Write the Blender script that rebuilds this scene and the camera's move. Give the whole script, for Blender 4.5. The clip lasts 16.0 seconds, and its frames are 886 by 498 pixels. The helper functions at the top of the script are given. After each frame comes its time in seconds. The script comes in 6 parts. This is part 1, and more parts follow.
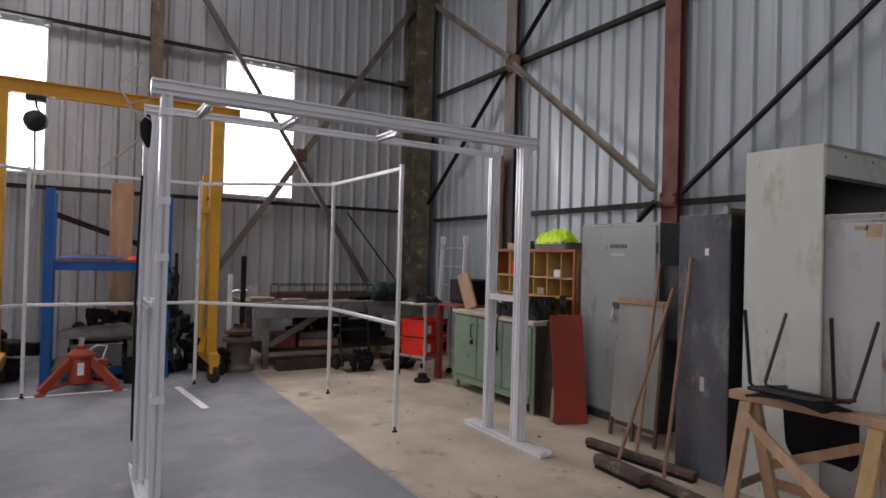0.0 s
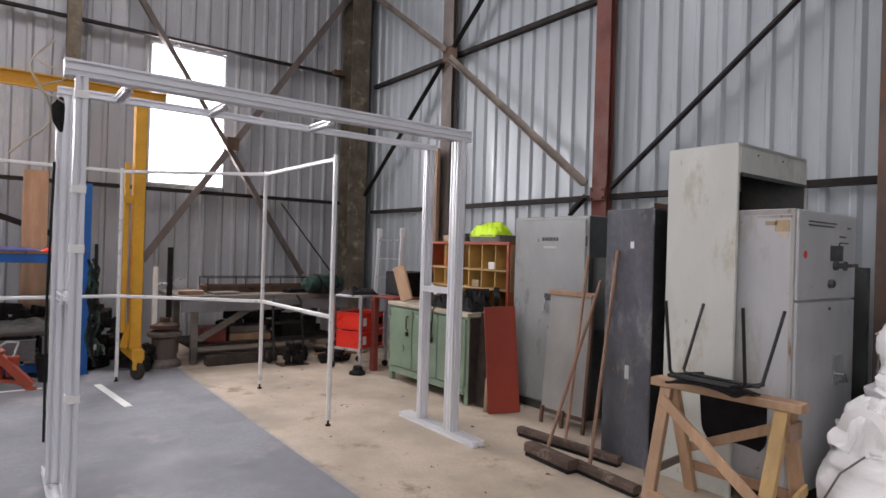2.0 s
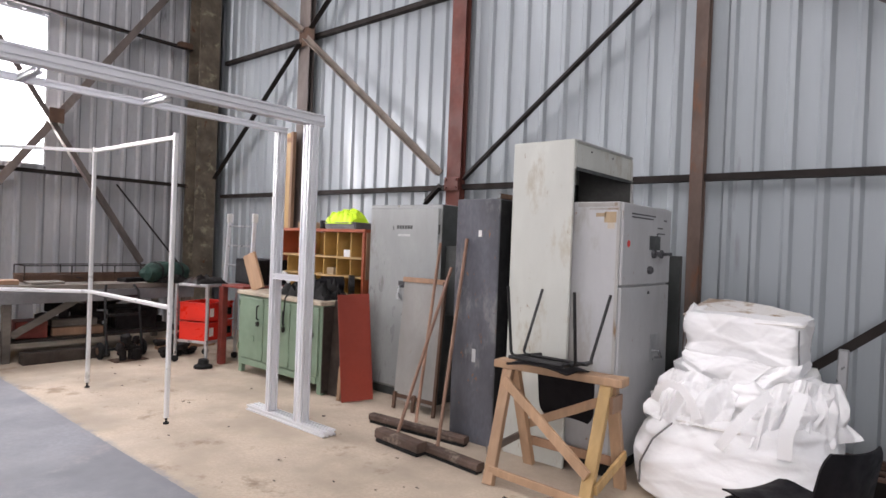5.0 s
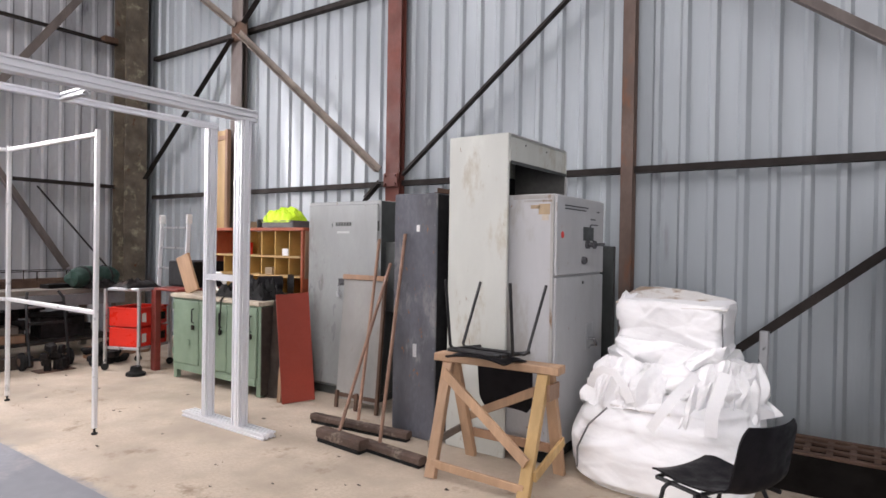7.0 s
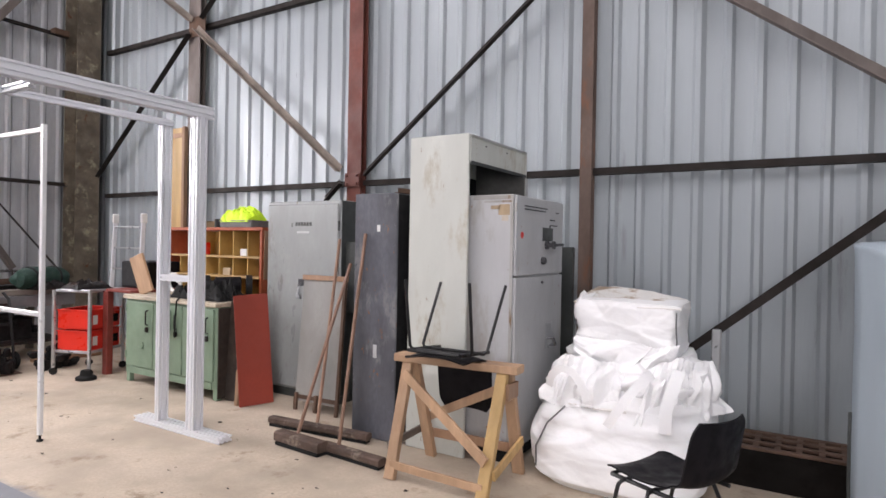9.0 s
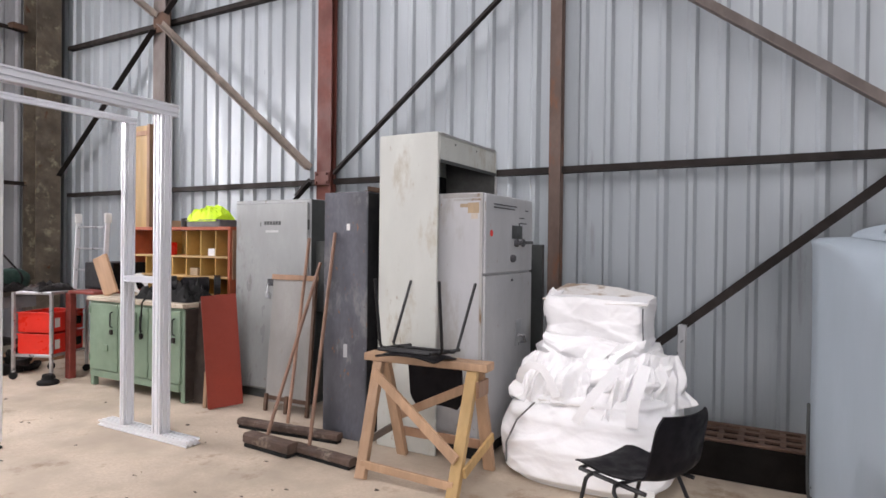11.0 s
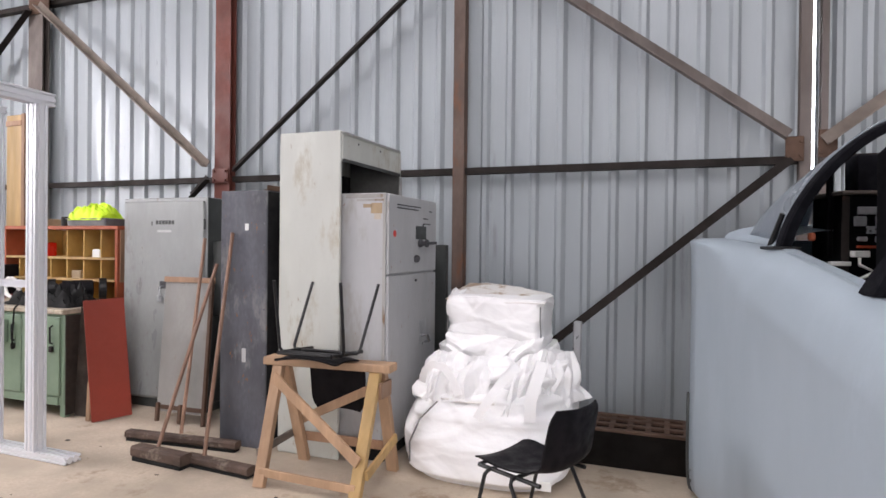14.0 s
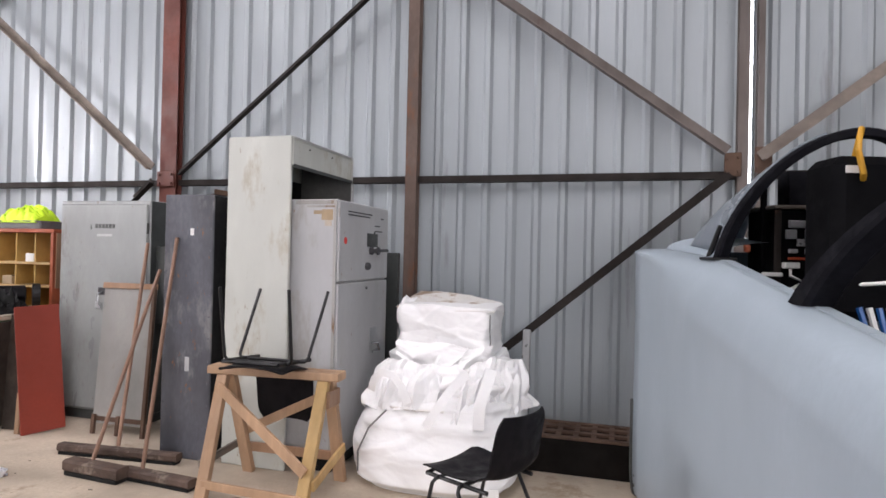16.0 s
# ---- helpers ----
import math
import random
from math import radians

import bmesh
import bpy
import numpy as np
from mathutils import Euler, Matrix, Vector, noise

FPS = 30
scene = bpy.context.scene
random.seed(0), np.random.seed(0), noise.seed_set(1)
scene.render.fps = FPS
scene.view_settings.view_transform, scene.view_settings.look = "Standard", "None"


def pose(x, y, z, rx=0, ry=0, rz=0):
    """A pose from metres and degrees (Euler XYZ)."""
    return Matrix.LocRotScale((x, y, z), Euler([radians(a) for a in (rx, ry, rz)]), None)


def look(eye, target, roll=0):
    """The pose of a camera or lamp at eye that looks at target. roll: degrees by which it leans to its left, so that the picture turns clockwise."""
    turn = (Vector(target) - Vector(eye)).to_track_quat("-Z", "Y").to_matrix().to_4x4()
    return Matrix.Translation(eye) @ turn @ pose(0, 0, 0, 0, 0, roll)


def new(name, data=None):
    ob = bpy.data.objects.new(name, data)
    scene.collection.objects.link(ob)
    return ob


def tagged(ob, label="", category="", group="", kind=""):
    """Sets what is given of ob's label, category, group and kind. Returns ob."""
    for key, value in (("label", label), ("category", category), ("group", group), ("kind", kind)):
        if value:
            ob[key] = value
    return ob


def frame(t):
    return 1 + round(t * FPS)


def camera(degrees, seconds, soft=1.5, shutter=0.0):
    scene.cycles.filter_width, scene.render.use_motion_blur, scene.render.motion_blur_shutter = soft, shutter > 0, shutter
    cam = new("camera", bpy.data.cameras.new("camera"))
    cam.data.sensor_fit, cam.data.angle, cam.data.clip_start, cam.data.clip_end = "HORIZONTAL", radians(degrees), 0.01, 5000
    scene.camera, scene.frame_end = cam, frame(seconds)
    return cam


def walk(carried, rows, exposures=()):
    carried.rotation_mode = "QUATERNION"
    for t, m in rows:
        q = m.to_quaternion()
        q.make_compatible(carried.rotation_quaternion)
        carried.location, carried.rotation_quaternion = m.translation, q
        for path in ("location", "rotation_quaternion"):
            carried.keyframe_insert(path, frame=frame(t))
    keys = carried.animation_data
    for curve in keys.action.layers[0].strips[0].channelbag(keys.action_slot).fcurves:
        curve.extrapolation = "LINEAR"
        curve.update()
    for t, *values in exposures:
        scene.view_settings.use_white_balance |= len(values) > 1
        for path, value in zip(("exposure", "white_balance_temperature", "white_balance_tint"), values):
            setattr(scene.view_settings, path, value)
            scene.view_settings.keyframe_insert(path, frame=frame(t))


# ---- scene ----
cam = camera(72.77, 16.0, soft=1.6)

# seconds, then x y z, tilt, lean and turn of the carried camera
PATH = [
    (0.0, pose(-0.118, -0.126, 1.523, 90.71, -1.54, 59.01)),
    (0.5, pose(-0.116, -0.120, 1.520, 90.35, -1.62, 57.34)),
    (1.0, pose(-0.112, -0.108, 1.523, 89.90, -1.59, 56.21)),
    (1.5, pose(-0.105, -0.098, 1.524, 89.94, -1.71, 54.76)),
    (2.0, pose(-0.100, -0.096, 1.525, 90.12, -1.71, 53.18)),
    (2.5, pose(-0.089, -0.084, 1.517, 90.38, -1.69, 51.19)),
    (3.0, pose(-0.069, -0.068, 1.514, 90.39, -1.78, 49.65)),
    (3.5, pose(-0.067, -0.053, 1.514, 89.86, -1.70, 47.86)),
    (4.0, pose(-0.066, -0.046, 1.519, 89.57, -2.05, 44.75)),
    (6.5, pose(-0.019, 0.006, 1.498, 89.56, -1.24, 36.49)),
    (7.0, pose(-0.007, 0.014, 1.490, 89.50, -0.94, 35.09)),
    (7.5, pose(0.002, 0.026, 1.494, 89.44, -0.94, 33.69)),
    (8.0, pose(0.005, 0.031, 1.490, 89.46, -1.10, 32.87)),
    (10.5, pose(0.032, 0.048, 1.481, 89.71, -0.69, 30.01)),
    (11.0, pose(0.037, 0.050, 1.486, 89.52, -0.68, 29.21)),
    (11.5, pose(0.045, 0.053, 1.485, 89.48, -0.64, 28.13)),
    (12.0, pose(0.051, 0.056, 1.487, 89.41, -0.61, 27.17)),
    (12.5, pose(0.055, 0.063, 1.482, 89.34, -0.66, 25.87)),
    (13.0, pose(0.059, 0.068, 1.477, 89.42, -0.42, 24.06)),
    (13.5, pose(0.074, 0.071, 1.489, 89.58, -0.40, 21.85)),
    (14.0, pose(0.079, 0.072, 1.492, 89.59, -0.64, 20.67)),
    (14.5, pose(0.084, 0.082, 1.483, 89.61, -1.22, 19.51)),
    (15.0, pose(0.081, 0.086, 1.485, 89.84, -1.60, 18.33)),
    (15.5, pose(0.082, 0.085, 1.482, 90.08, -1.76, 17.30)),
    (16.0, pose(0.096, 0.073, 1.486, 90.51, -1.29, 16.25)),
]
walk(cam, PATH, exposures=((0.0, -1.08, 6480, 16), (1.0, -0.88, 6480, 16), (2.5, -0.33, 6480, 16), (3.5, -0.22, 6480, 16), (4.2, -0.08, 6480, 16), (6.5, 0.07, 6480, 16), (7.0, 0.12, 6480, 16), (12.0, 0.14, 6480, 16), (16.0, 0.14, 6480, 16)))

# ---- light ----
world = bpy.data.worlds.new("world")
scene.world = world
world.use_nodes = True
wn = world.node_tree.nodes
sky = wn.new("ShaderNodeTexSky")
sky.sky_type = "NISHITA"
sky.sun_disc = False
sky.sun_elevation = radians(48)
sky.sun_rotation = radians(70)
wn["Background"].inputs["Strength"].default_value = 0.12
world.node_tree.links.new(sky.outputs[0], wn["Background"].inputs["Color"])

sun_data = bpy.data.lights.new("sun", "SUN")
sun_data.energy, sun_data.angle, sun_data.color = 1.0, radians(12), (1.0, 0.97, 0.92)
sun = new("sun", sun_data)
sun.matrix_world = look((-30, 10, 35), (0, 0, 0))


def opening_light(name, eye, target, sx, sy, watts, color=(1.0, 0.965, 0.955)):
    """Skylight that comes in through one opening of the shed."""
    d = bpy.data.lights.new(name, "AREA")
    d.shape, d.size, d.size_y, d.energy, d.color = "RECTANGLE", sx, sy, watts, color
    ob = new(name, d)
    ob.matrix_world = look(eye, target)
    return ob


# roof lights (three strips) and the big open door behind the camera
for rx, watts in ((-6.5, 400), (-1.0, 300), (4.5, 300)):
    opening_light("roof_light_lamp", (rx, -2.0, 7.35), (rx, -2.0, 0), 1.0, 9.0, watts)
opening_light("doorway_lamp", (5.0, -11.6, 2.4), (-1.5, 3.0, 1.4), 6.0, 4.6, 680)
opening_light("window_lamp", (-9.75, 2.2, 3.4), (0, 2.2, 2.2), 1.05, 2.0, 210)
opening_light("window_lamp", (-9.75, -1.2, 3.4), (0, -1.2, 2.2), 1.05, 2.0, 210)

# ---- materials ----
MATS = {}


def material(name, color, rough=0.6, metal=0.0, vary=0.12, scale=3.0, grain=40.0, bump=0.05, stain=None, stain_at=0.62,
             stain_scale=2.2, stretch=(1, 1, 1), rough_vary=0.15, spec=0.5, per_object=0.0, wear=None, wear_at=0.7):
    """A painted or raw surface: broad mottling, fine grain, stains of another colour and a little relief."""
    m = bpy.data.materials.new(name)
    m.use_nodes = True
    n, l = m.node_tree.nodes, m.node_tree.links
    b = n["Principled BSDF"]
    b.inputs["Metallic"].default_value = metal
    b.inputs["Specular IOR Level"].default_value = spec
    tc = n.new("ShaderNodeTexCoord")
    mp = n.new("ShaderNodeMapping")
    mp.inputs["Scale"].default_value = stretch
    l.new(tc.outputs["Object"], mp.inputs["Vector"])
    info = n.new("ShaderNodeObjectInfo")
    off = n.new("ShaderNodeVectorMath")
    off.operation = "MULTIPLY_ADD"
    l.new(info.outputs["Random"], off.inputs[0])
    off.inputs[1].default_value = (31.0, 17.0, 23.0)
    l.new(mp.outputs[0], off.inputs[2])

    def tex(sc, det, r=0.6):
        t = n.new("ShaderNodeTexNoise")
        t.inputs["Scale"].default_value, t.inputs["Detail"].default_value, t.inputs["Roughness"].default_value = sc, det, r
        l.new(off.outputs[0], t.inputs["Vector"])
        return t.outputs["Fac"]

    def mix(fac, a, bcol, kind="MIX"):
        x = n.new("ShaderNodeMix")
        x.data_type, x.blend_type = "RGBA", kind
        for s, v in ((x.inputs[0], fac), (x.inputs[6], a), (x.inputs[7], bcol)):
            if isinstance(v, (tuple, list)):
                s.default_value = (*v[:3], 1)
            elif isinstance(v, float):
                s.default_value = v
            else:
                l.new(v, s)
        return x.outputs[2]

    def ramp(src, lo, hi, a=0.0, z=1.0):
        r = n.new("ShaderNodeMapRange")
        r.interpolation_type = "SMOOTHSTEP"
        l.new(src, r.inputs["Value"])
        r.inputs["From Min"].default_value, r.inputs["From Max"].default_value = lo, hi
        r.inputs["To Min"].default_value, r.inputs["To Max"].default_value = a, z
        return r.outputs[0]

    dark = tuple(c * (1 - vary * 1.6) for c in color)
    light = tuple(min(1, c * (1 + vary)) for c in color)
    col = mix(ramp(tex(scale, 4), 0.3, 0.7), dark, light)
    fine = tex(grain, 3)
    col = mix(ramp(fine, 0.3, 0.7, 0.0, 0.5), col, tuple(c * (1 - vary) for c in color))
    if stain:
        col = mix(ramp(tex(stain_scale, 6, 0.7), stain_at, stain_at + 0.13), col, stain)
    if wear:
        col = mix(ramp(tex(grain * 0.35, 5, 0.75), wear_at, wear_at + 0.06), col, wear)
    if per_object:
        hv = n.new("ShaderNodeHueSaturation")
        l.new(ramp(info.outputs["Random"], 0.0, 1.0, 1 - per_object, 1 + per_object), hv.inputs["Value"])
        l.new(col, hv.inputs["Color"])
        col = hv.outputs[0]
    l.new(col, b.inputs["Base Color"])
    l.new(ramp(tex(scale * 2.3, 4), 0.3, 0.7, max(0.03, rough - rough_vary), min(1, rough + rough_vary)), b.inputs["Roughness"])
    if bump:
        bp = n.new("ShaderNodeBump")
        bp.inputs["Strength"].default_value, bp.inputs["Distance"].default_value = bump, 0.02
        l.new(fine, bp.inputs["Height"])
        l.new(bp.outputs[0], b.inputs["Normal"])
    MATS[name] = m
    return m


def glow(name, color, strength):
    m = bpy.data.materials.new(name)
    m.use_nodes = True
    b = m.node_tree.nodes["Principled BSDF"]
    b.inputs["Base Color"].default_value = (*color, 1)
    b.inputs["Emission Color"].default_value = (*color, 1)
    b.inputs["Emission Strength"].default_value = strength
    MATS[name] = m
    return m


RUST = (0.13, 0.055, 0.03)
material("sheet", (0.345, 0.38, 0.40), 0.5, 0.2, 0.06, 1.0, 30, 0.03, stain=(0.255, 0.27, 0.28), stain_scale=2.6, stain_at=0.60, stretch=(1.6, 1, 0.2), per_object=0.05, wear=(0.20, 0.19, 0.18), wear_at=0.69)
material("sheet_back", (0.38, 0.39, 0.405), 0.5, 0.15, 0.14, 1.2, 30, 0.03, stain=(0.17, 0.17, 0.18), stretch=(1, 1, 0.25), per_object=0.06)
material("steel_dark", (0.026, 0.021, 0.019), 0.7, 0.0, 0.25, 3, 25, 0.1, stain=(0.085, 0.045, 0.03), per_object=0.1, spec=0.2)
material("steel_rusty", (0.125, 0.077, 0.055), 0.75, 0.1, 0.25, 3, 25, 0.15, stain=(0.19, 0.155, 0.13), stretch=(1, 1, 0.5), spec=0.25)
material("steel_pale", (0.24, 0.20, 0.17), 0.75, 0.1, 0.25, 3, 25, 0.1, stain=(0.15, 0.11, 0.085))
material("steel_mauve", (0.15, 0.125, 0.113), 0.7, 0.1, 0.2, 3, 25, 0.1, stain=(0.11, 0.08, 0.07), stretch=(1, 1, 0.4))
material("steel_column", (0.125, 0.088, 0.072), 0.7, 0.0, 0.2, 3, 25, 0.1, stain=(0.17, 0.075, 0.04), stain_at=0.53, stain_scale=1.6, stretch=(1, 1, 0.5), spec=0.3)
material("steel_red", (0.14, 0.04, 0.028), 0.6, 0.0, 0.2, 2, 25, 0.08, stain=(0.10, 0.035, 0.03))
material("steel_lichen", (0.135, 0.11, 0.08), 0.85, 0.0, 0.3, 3, 18, 0.3, stain=(0.27, 0.245, 0.17), stain_at=0.55, stain_scale=4, wear=(0.10, 0.04, 0.02), wear_at=0.62)
material("floor_grey", (0.235, 0.242, 0.265), 0.72, 0.0, 0.16, 0.9, 35, 0.06, stain=(0.285, 0.275, 0.285), stain_scale=1.3, stain_at=0.55, spec=0.3, wear=(0.16, 0.15, 0.15), wear_at=0.68)
material("floor_bare", (0.49, 0.41, 0.32), 0.8, 0.0, 0.2, 1.1, 45, 0.12, stain=(0.29, 0.22, 0.155), stain_scale=2.3, stain_at=0.555, wear=(0.20, 0.16, 0.13), wear_at=0.69)
fb = MATS["floor_bare"].node_tree
fn, fl = fb.nodes, fb.links
paint_xyz, paint_at = fn.new("ShaderNodeTexCoord"), fn.new("ShaderNodeSeparateXYZ")
ragged, push = fn.new("ShaderNodeTexNoise"), fn.new("ShaderNodeMath")
cover, blend = fn.new("ShaderNodeMapRange"), fn.new("ShaderNodeMix")
fl.new(paint_xyz.outputs["Object"], paint_at.inputs[0])
fl.new(paint_xyz.outputs["Object"], ragged.inputs["Vector"])
ragged.inputs["Scale"].default_value, ragged.inputs["Detail"].default_value, ragged.inputs["Roughness"].default_value = 5.0, 8.0, 0.75
push.operation, push.inputs[1].default_value = "MULTIPLY_ADD", 0.34
fl.new(ragged.outputs["Fac"], push.inputs[0])
fl.new(paint_at.outputs[1], push.inputs[2])
cover.inputs["From Min"].default_value, cover.inputs["From Max"].default_value = 1.855, 1.955
cover.inputs["To Min"].default_value, cover.inputs["To Max"].default_value = 1.0, 0.0
fl.new(push.outputs[0], cover.inputs["Value"])
blend.data_type = "RGBA"
shade = fn["Principled BSDF"].inputs["Base Color"]
fl.new(shade.links[0].from_socket, blend.inputs[6])
blend.inputs[7].default_value = (0.235, 0.242, 0.265, 1)
fl.new(cover.outputs[0], blend.inputs[0])
fl.new(blend.outputs[2], shade)
material("line_paint", (0.78, 0.78, 0.76), 0.6, vary=0.08)
material("roof", (0.17, 0.175, 0.18), 0.7)
material("block_wall", (0.26, 0.26, 0.255), 0.8, scale=2)
material("alu", (0.76, 0.77, 0.80), 0.36, 0.25, 0.008, 4, 60, 0.0, rough_vary=0.03)
material("white_rod", (0.72, 0.72, 0.72), 0.4, 0.2, 0.05)


# ---- mesh helpers ----
def part(name, bm, mat, parent=None, label="", smooth=False, m=None):
    """One mesh object from a bmesh, under a thing or a part."""
    me = bpy.data.meshes.new(name)
    bmesh.ops.recalc_face_normals(bm, faces=bm.faces)
    bm.to_mesh(me)
    bm.free()
    me.materials.append(MATS[mat])
    if smooth:
        for p in me.polygons:
            p.use_smooth = True
        try:
            me.set_sharp_from_angle(angle=radians(38))
        except AttributeError:
            pass
    ob = new(name, me)
    if parent:
        ob.parent = parent
    if m:
        ob.matrix_basis = m
    if label:
        ob["label"] = label
    return ob


def again(ob, m, parent=None):
    """The same mesh as an object of its own at another place."""
    o = new(ob.name.split(".")[0], ob.data)
    o.parent = parent or ob.parent
    o.matrix_basis = m
    if "label" in ob:
        o["label"] = ob["label"]
    return o


def thing(name, m, label, category, group="", kind=""):
    e = new(name)
    e.matrix_basis = m
    return tagged(e, label, category, group, kind)


def box(bm, lo, hi, bevel=0.0, m=None):
    """A bevelled block between two corners, added to bm."""
    lo, hi = Vector(lo), Vector(hi)
    r = bmesh.ops.create_cube(bm, size=1.0)
    vs = r["verts"]
    bmesh.ops.scale(bm, vec=hi - lo, verts=vs)
    bmesh.ops.translate(bm, vec=(lo + hi) / 2, verts=vs)
    if bevel:
        es = list({e for v in vs for e in v.link_edges})
        g = bmesh.ops.bevel(bm, geom=es, offset=bevel, segments=1, affect="EDGES", clamp_overlap=True)
        vs = list({v for f in g["faces"] for v in f.verts} | {v for v in vs if v.is_valid})
    if m is not None:
        bmesh.ops.transform(bm, matrix=m, verts=vs)
    return bm


def block(lo, hi, bevel=0.004):
    return box(bmesh.new(), lo, hi, bevel)


def frame_to(a, b, up=(0, 0, 1)):
    """A matrix whose z runs from a to b and whose x lies nearest to up."""
    a, b = Vector(a), Vector(b)
    z = (b - a).normalized()
    u = Vector(up)
    if abs(z.dot(u)) > 0.98:
        u = Vector((0, 1, 0))
    x = (u - z * u.dot(z)).normalized()
    y = z.cross(x)
    return Matrix.Translation(a) @ Matrix((x, y, z)).transposed().to_4x4(), (b - a).length


def prism(bm, outline, a, b, up=(0, 0, 1), cap=True):
    """A bar of the given closed outline (x, y pairs) from a to b."""
    m, L = frame_to(a, b, up)
    v0 = [bm.verts.new(m @ Vector((x, y, 0))) for x, y in outline]
    v1 = [bm.verts.new(m @ Vector((x, y, L))) for x, y in outline]
    k = len(outline)
    for i in range(k):
        bm.faces.new((v0[i], v0[(i + 1) % k], v1[(i + 1) % k], v1[i]))
    if cap:
        bm.faces.new(v0[::-1])
        bm.faces.new(v1)
    return bm


def ring(r, n=12, ry=None):
    return [(r * math.cos(2 * math.pi * i / n), (ry or r) * math.sin(2 * math.pi * i / n)) for i in range(n)]


def rect(w, h, c=0.0):
    """Outline of a w x h bar with chamfers c."""
    a, b = w / 2, h / 2
    if not c:
        return [(-a, -b), (a, -b), (a, b), (-a, b)]
    return [(-a + c, -b), (a - c, -b), (a, -b + c), (a, b - c), (a - c, b), (-a + c, b), (-a, b - c), (-a, -b + c)]


def bar(w, h, a, b, c=0.003, up=(0, 0, 1)):
    return prism(bmesh.new(), rect(w, h, c), a, b, up)


def rod(r, a, b, n=12):
    return prism(bmesh.new(), ring(r, n), a, b)


def tube(points, r, n=8, bm=None, closed=False):
    """A round bar that follows the points."""
    bm = bm or bmesh.new()
    pts = [Vector(p) for p in points]
    rings = []
    k = len(pts)
    x = None
    for i, p in enumerate(pts):
        if closed:
            d = (pts[(i + 1) % k] - pts[i - 1]).normalized()
        else:
            d = (pts[min(i + 1, k - 1)] - pts[max(i - 1, 0)]).normalized()
        if x is None:
            x = d.orthogonal().normalized()
        x = (x - d * x.dot(d)).normalized()
        y = d.cross(x)
        rr = r[i] if isinstance(r, (list, tuple)) else r
        rings.append([bm.verts.new(p + (x * math.cos(2 * math.pi * j / n) + y * math.sin(2 * math.pi * j / n)) * rr) for j in range(n)])
    for i in range(k if closed else k - 1):
        a, b = rings[i], rings[(i + 1) % k]
        for j in range(n):
            bm.faces.new((a[j], a[(j + 1) % n], b[(j + 1) % n], b[j]))
    if not closed:
        bm.faces.new(rings[0][::-1])
        bm.faces.new(rings[-1])
    return bm


def lathe(profile, n=20, bm=None, m=None):
    """A turned body from (radius, height) pairs about z."""
    bm = bm or bmesh.new()
    m = m or Matrix()
    rs = []
    for r, z in profile:
        rs.append([bm.verts.new(m @ Vector((max(r, 1e-4) * math.cos(2 * math.pi * j / n), max(r, 1e-4) * math.sin(2 * math.pi * j / n), z))) for j in range(n)])
    for a, b in zip(rs, rs[1:]):
        for j in range(n):
            bm.faces.new((a[j], a[(j + 1) % n], b[(j + 1) % n], b[j]))
    bm.faces.new(rs[0][::-1])
    bm.faces.new(rs[-1])
    return bm


def angle_iron(w, t):
    """L outline, legs w long and t thick."""
    return [(0, 0), (w, 0), (w, t), (t, t), (t, w), (0, w)]


def h_section(d, w, tf, tw):
    a, b = d / 2, w / 2
    return [(-a, -b), (-a + tf, -b), (-a + tf, -tw / 2), (a - tf, -tw / 2), (a - tf, -b), (a, -b), (a, b), (a - tf, b), (a - tf, tw / 2), (-a + tf, tw / 2), (-a + tf, b), (-a, b)]


# ---- the shed ----
XW, YN, XE, YS, ROOF = -9.68, 5.26, 13.0, -12.0, 7.4


def sheet_mesh(width, z0, z1, pitch=0.223, groove=0.088, deep=-0.030, t=0.004):
    """One trapezoid-profiled steel sheet; x across, z up, +y is the outside."""
    k = max(1, round(width / pitch))
    p = width / k
    prof = []
    for i in range(k):
        x = i * p
        prof += [(x, 0.0), (x + p - groove, 0.0), (x + p - groove + 0.025, deep), (x + p - 0.025, deep)]
    prof.append((width + 0.01, 0.0))
    bm = bmesh.new()
    rows = [[bm.verts.new((x, y + d, z)) for x, y in prof] for z, d in ((z0, 0), (z1, 0), (z1, t), (z0, t))]
    for j in range(4):
        a, b = rows[j], rows[(j + 1) % 4]
        for i in range(len(prof) - 1):
            bm.faces.new((a[i], a[i + 1], b[i + 1], b[i]))
    return bm


def clad(wall, mat, start, length, place, gaps):
    """Hangs sheets one beside the other along a wall, round its openings. place(x) gives the pose of a sheet at x."""
    cache = {}
    w = 1.115
    x = start
    while x < start + length - 0.01:
        cuts = [g for g in gaps if g[0] < x + w - 0.02 and g[1] > x + 0.02]
        if not cuts:
            spans = [(x, x + w, 0.0, ROOF)]
        else:
            g = cuts[0]
            spans = []
            if g[0] - x > 0.03:
                spans.append((x, g[0], 0.0, ROOF))
            a, b = max(x, g[0]), min(x + w, g[1])
            if a < b - 0.005:
                spans += [(a, b, 0.0, g[2]), (a, b, g[3], ROOF)]
            if x + w - g[1] > 0.03:
                spans.append((g[1], x + w, 0.0, ROOF))
        for a, b, z0, z1 in spans:
            if z1 - z0 < 0.02 or (z0 >= ROOF):
                continue
            key = (round(b - a, 3), z0, z1)
            if key not in cache:
                cache[key] = part("sheet", sheet_mesh(b - a, z0, z1), mat, wall, m=place(a))
            else:
                again(cache[key], place(a))
        x += w


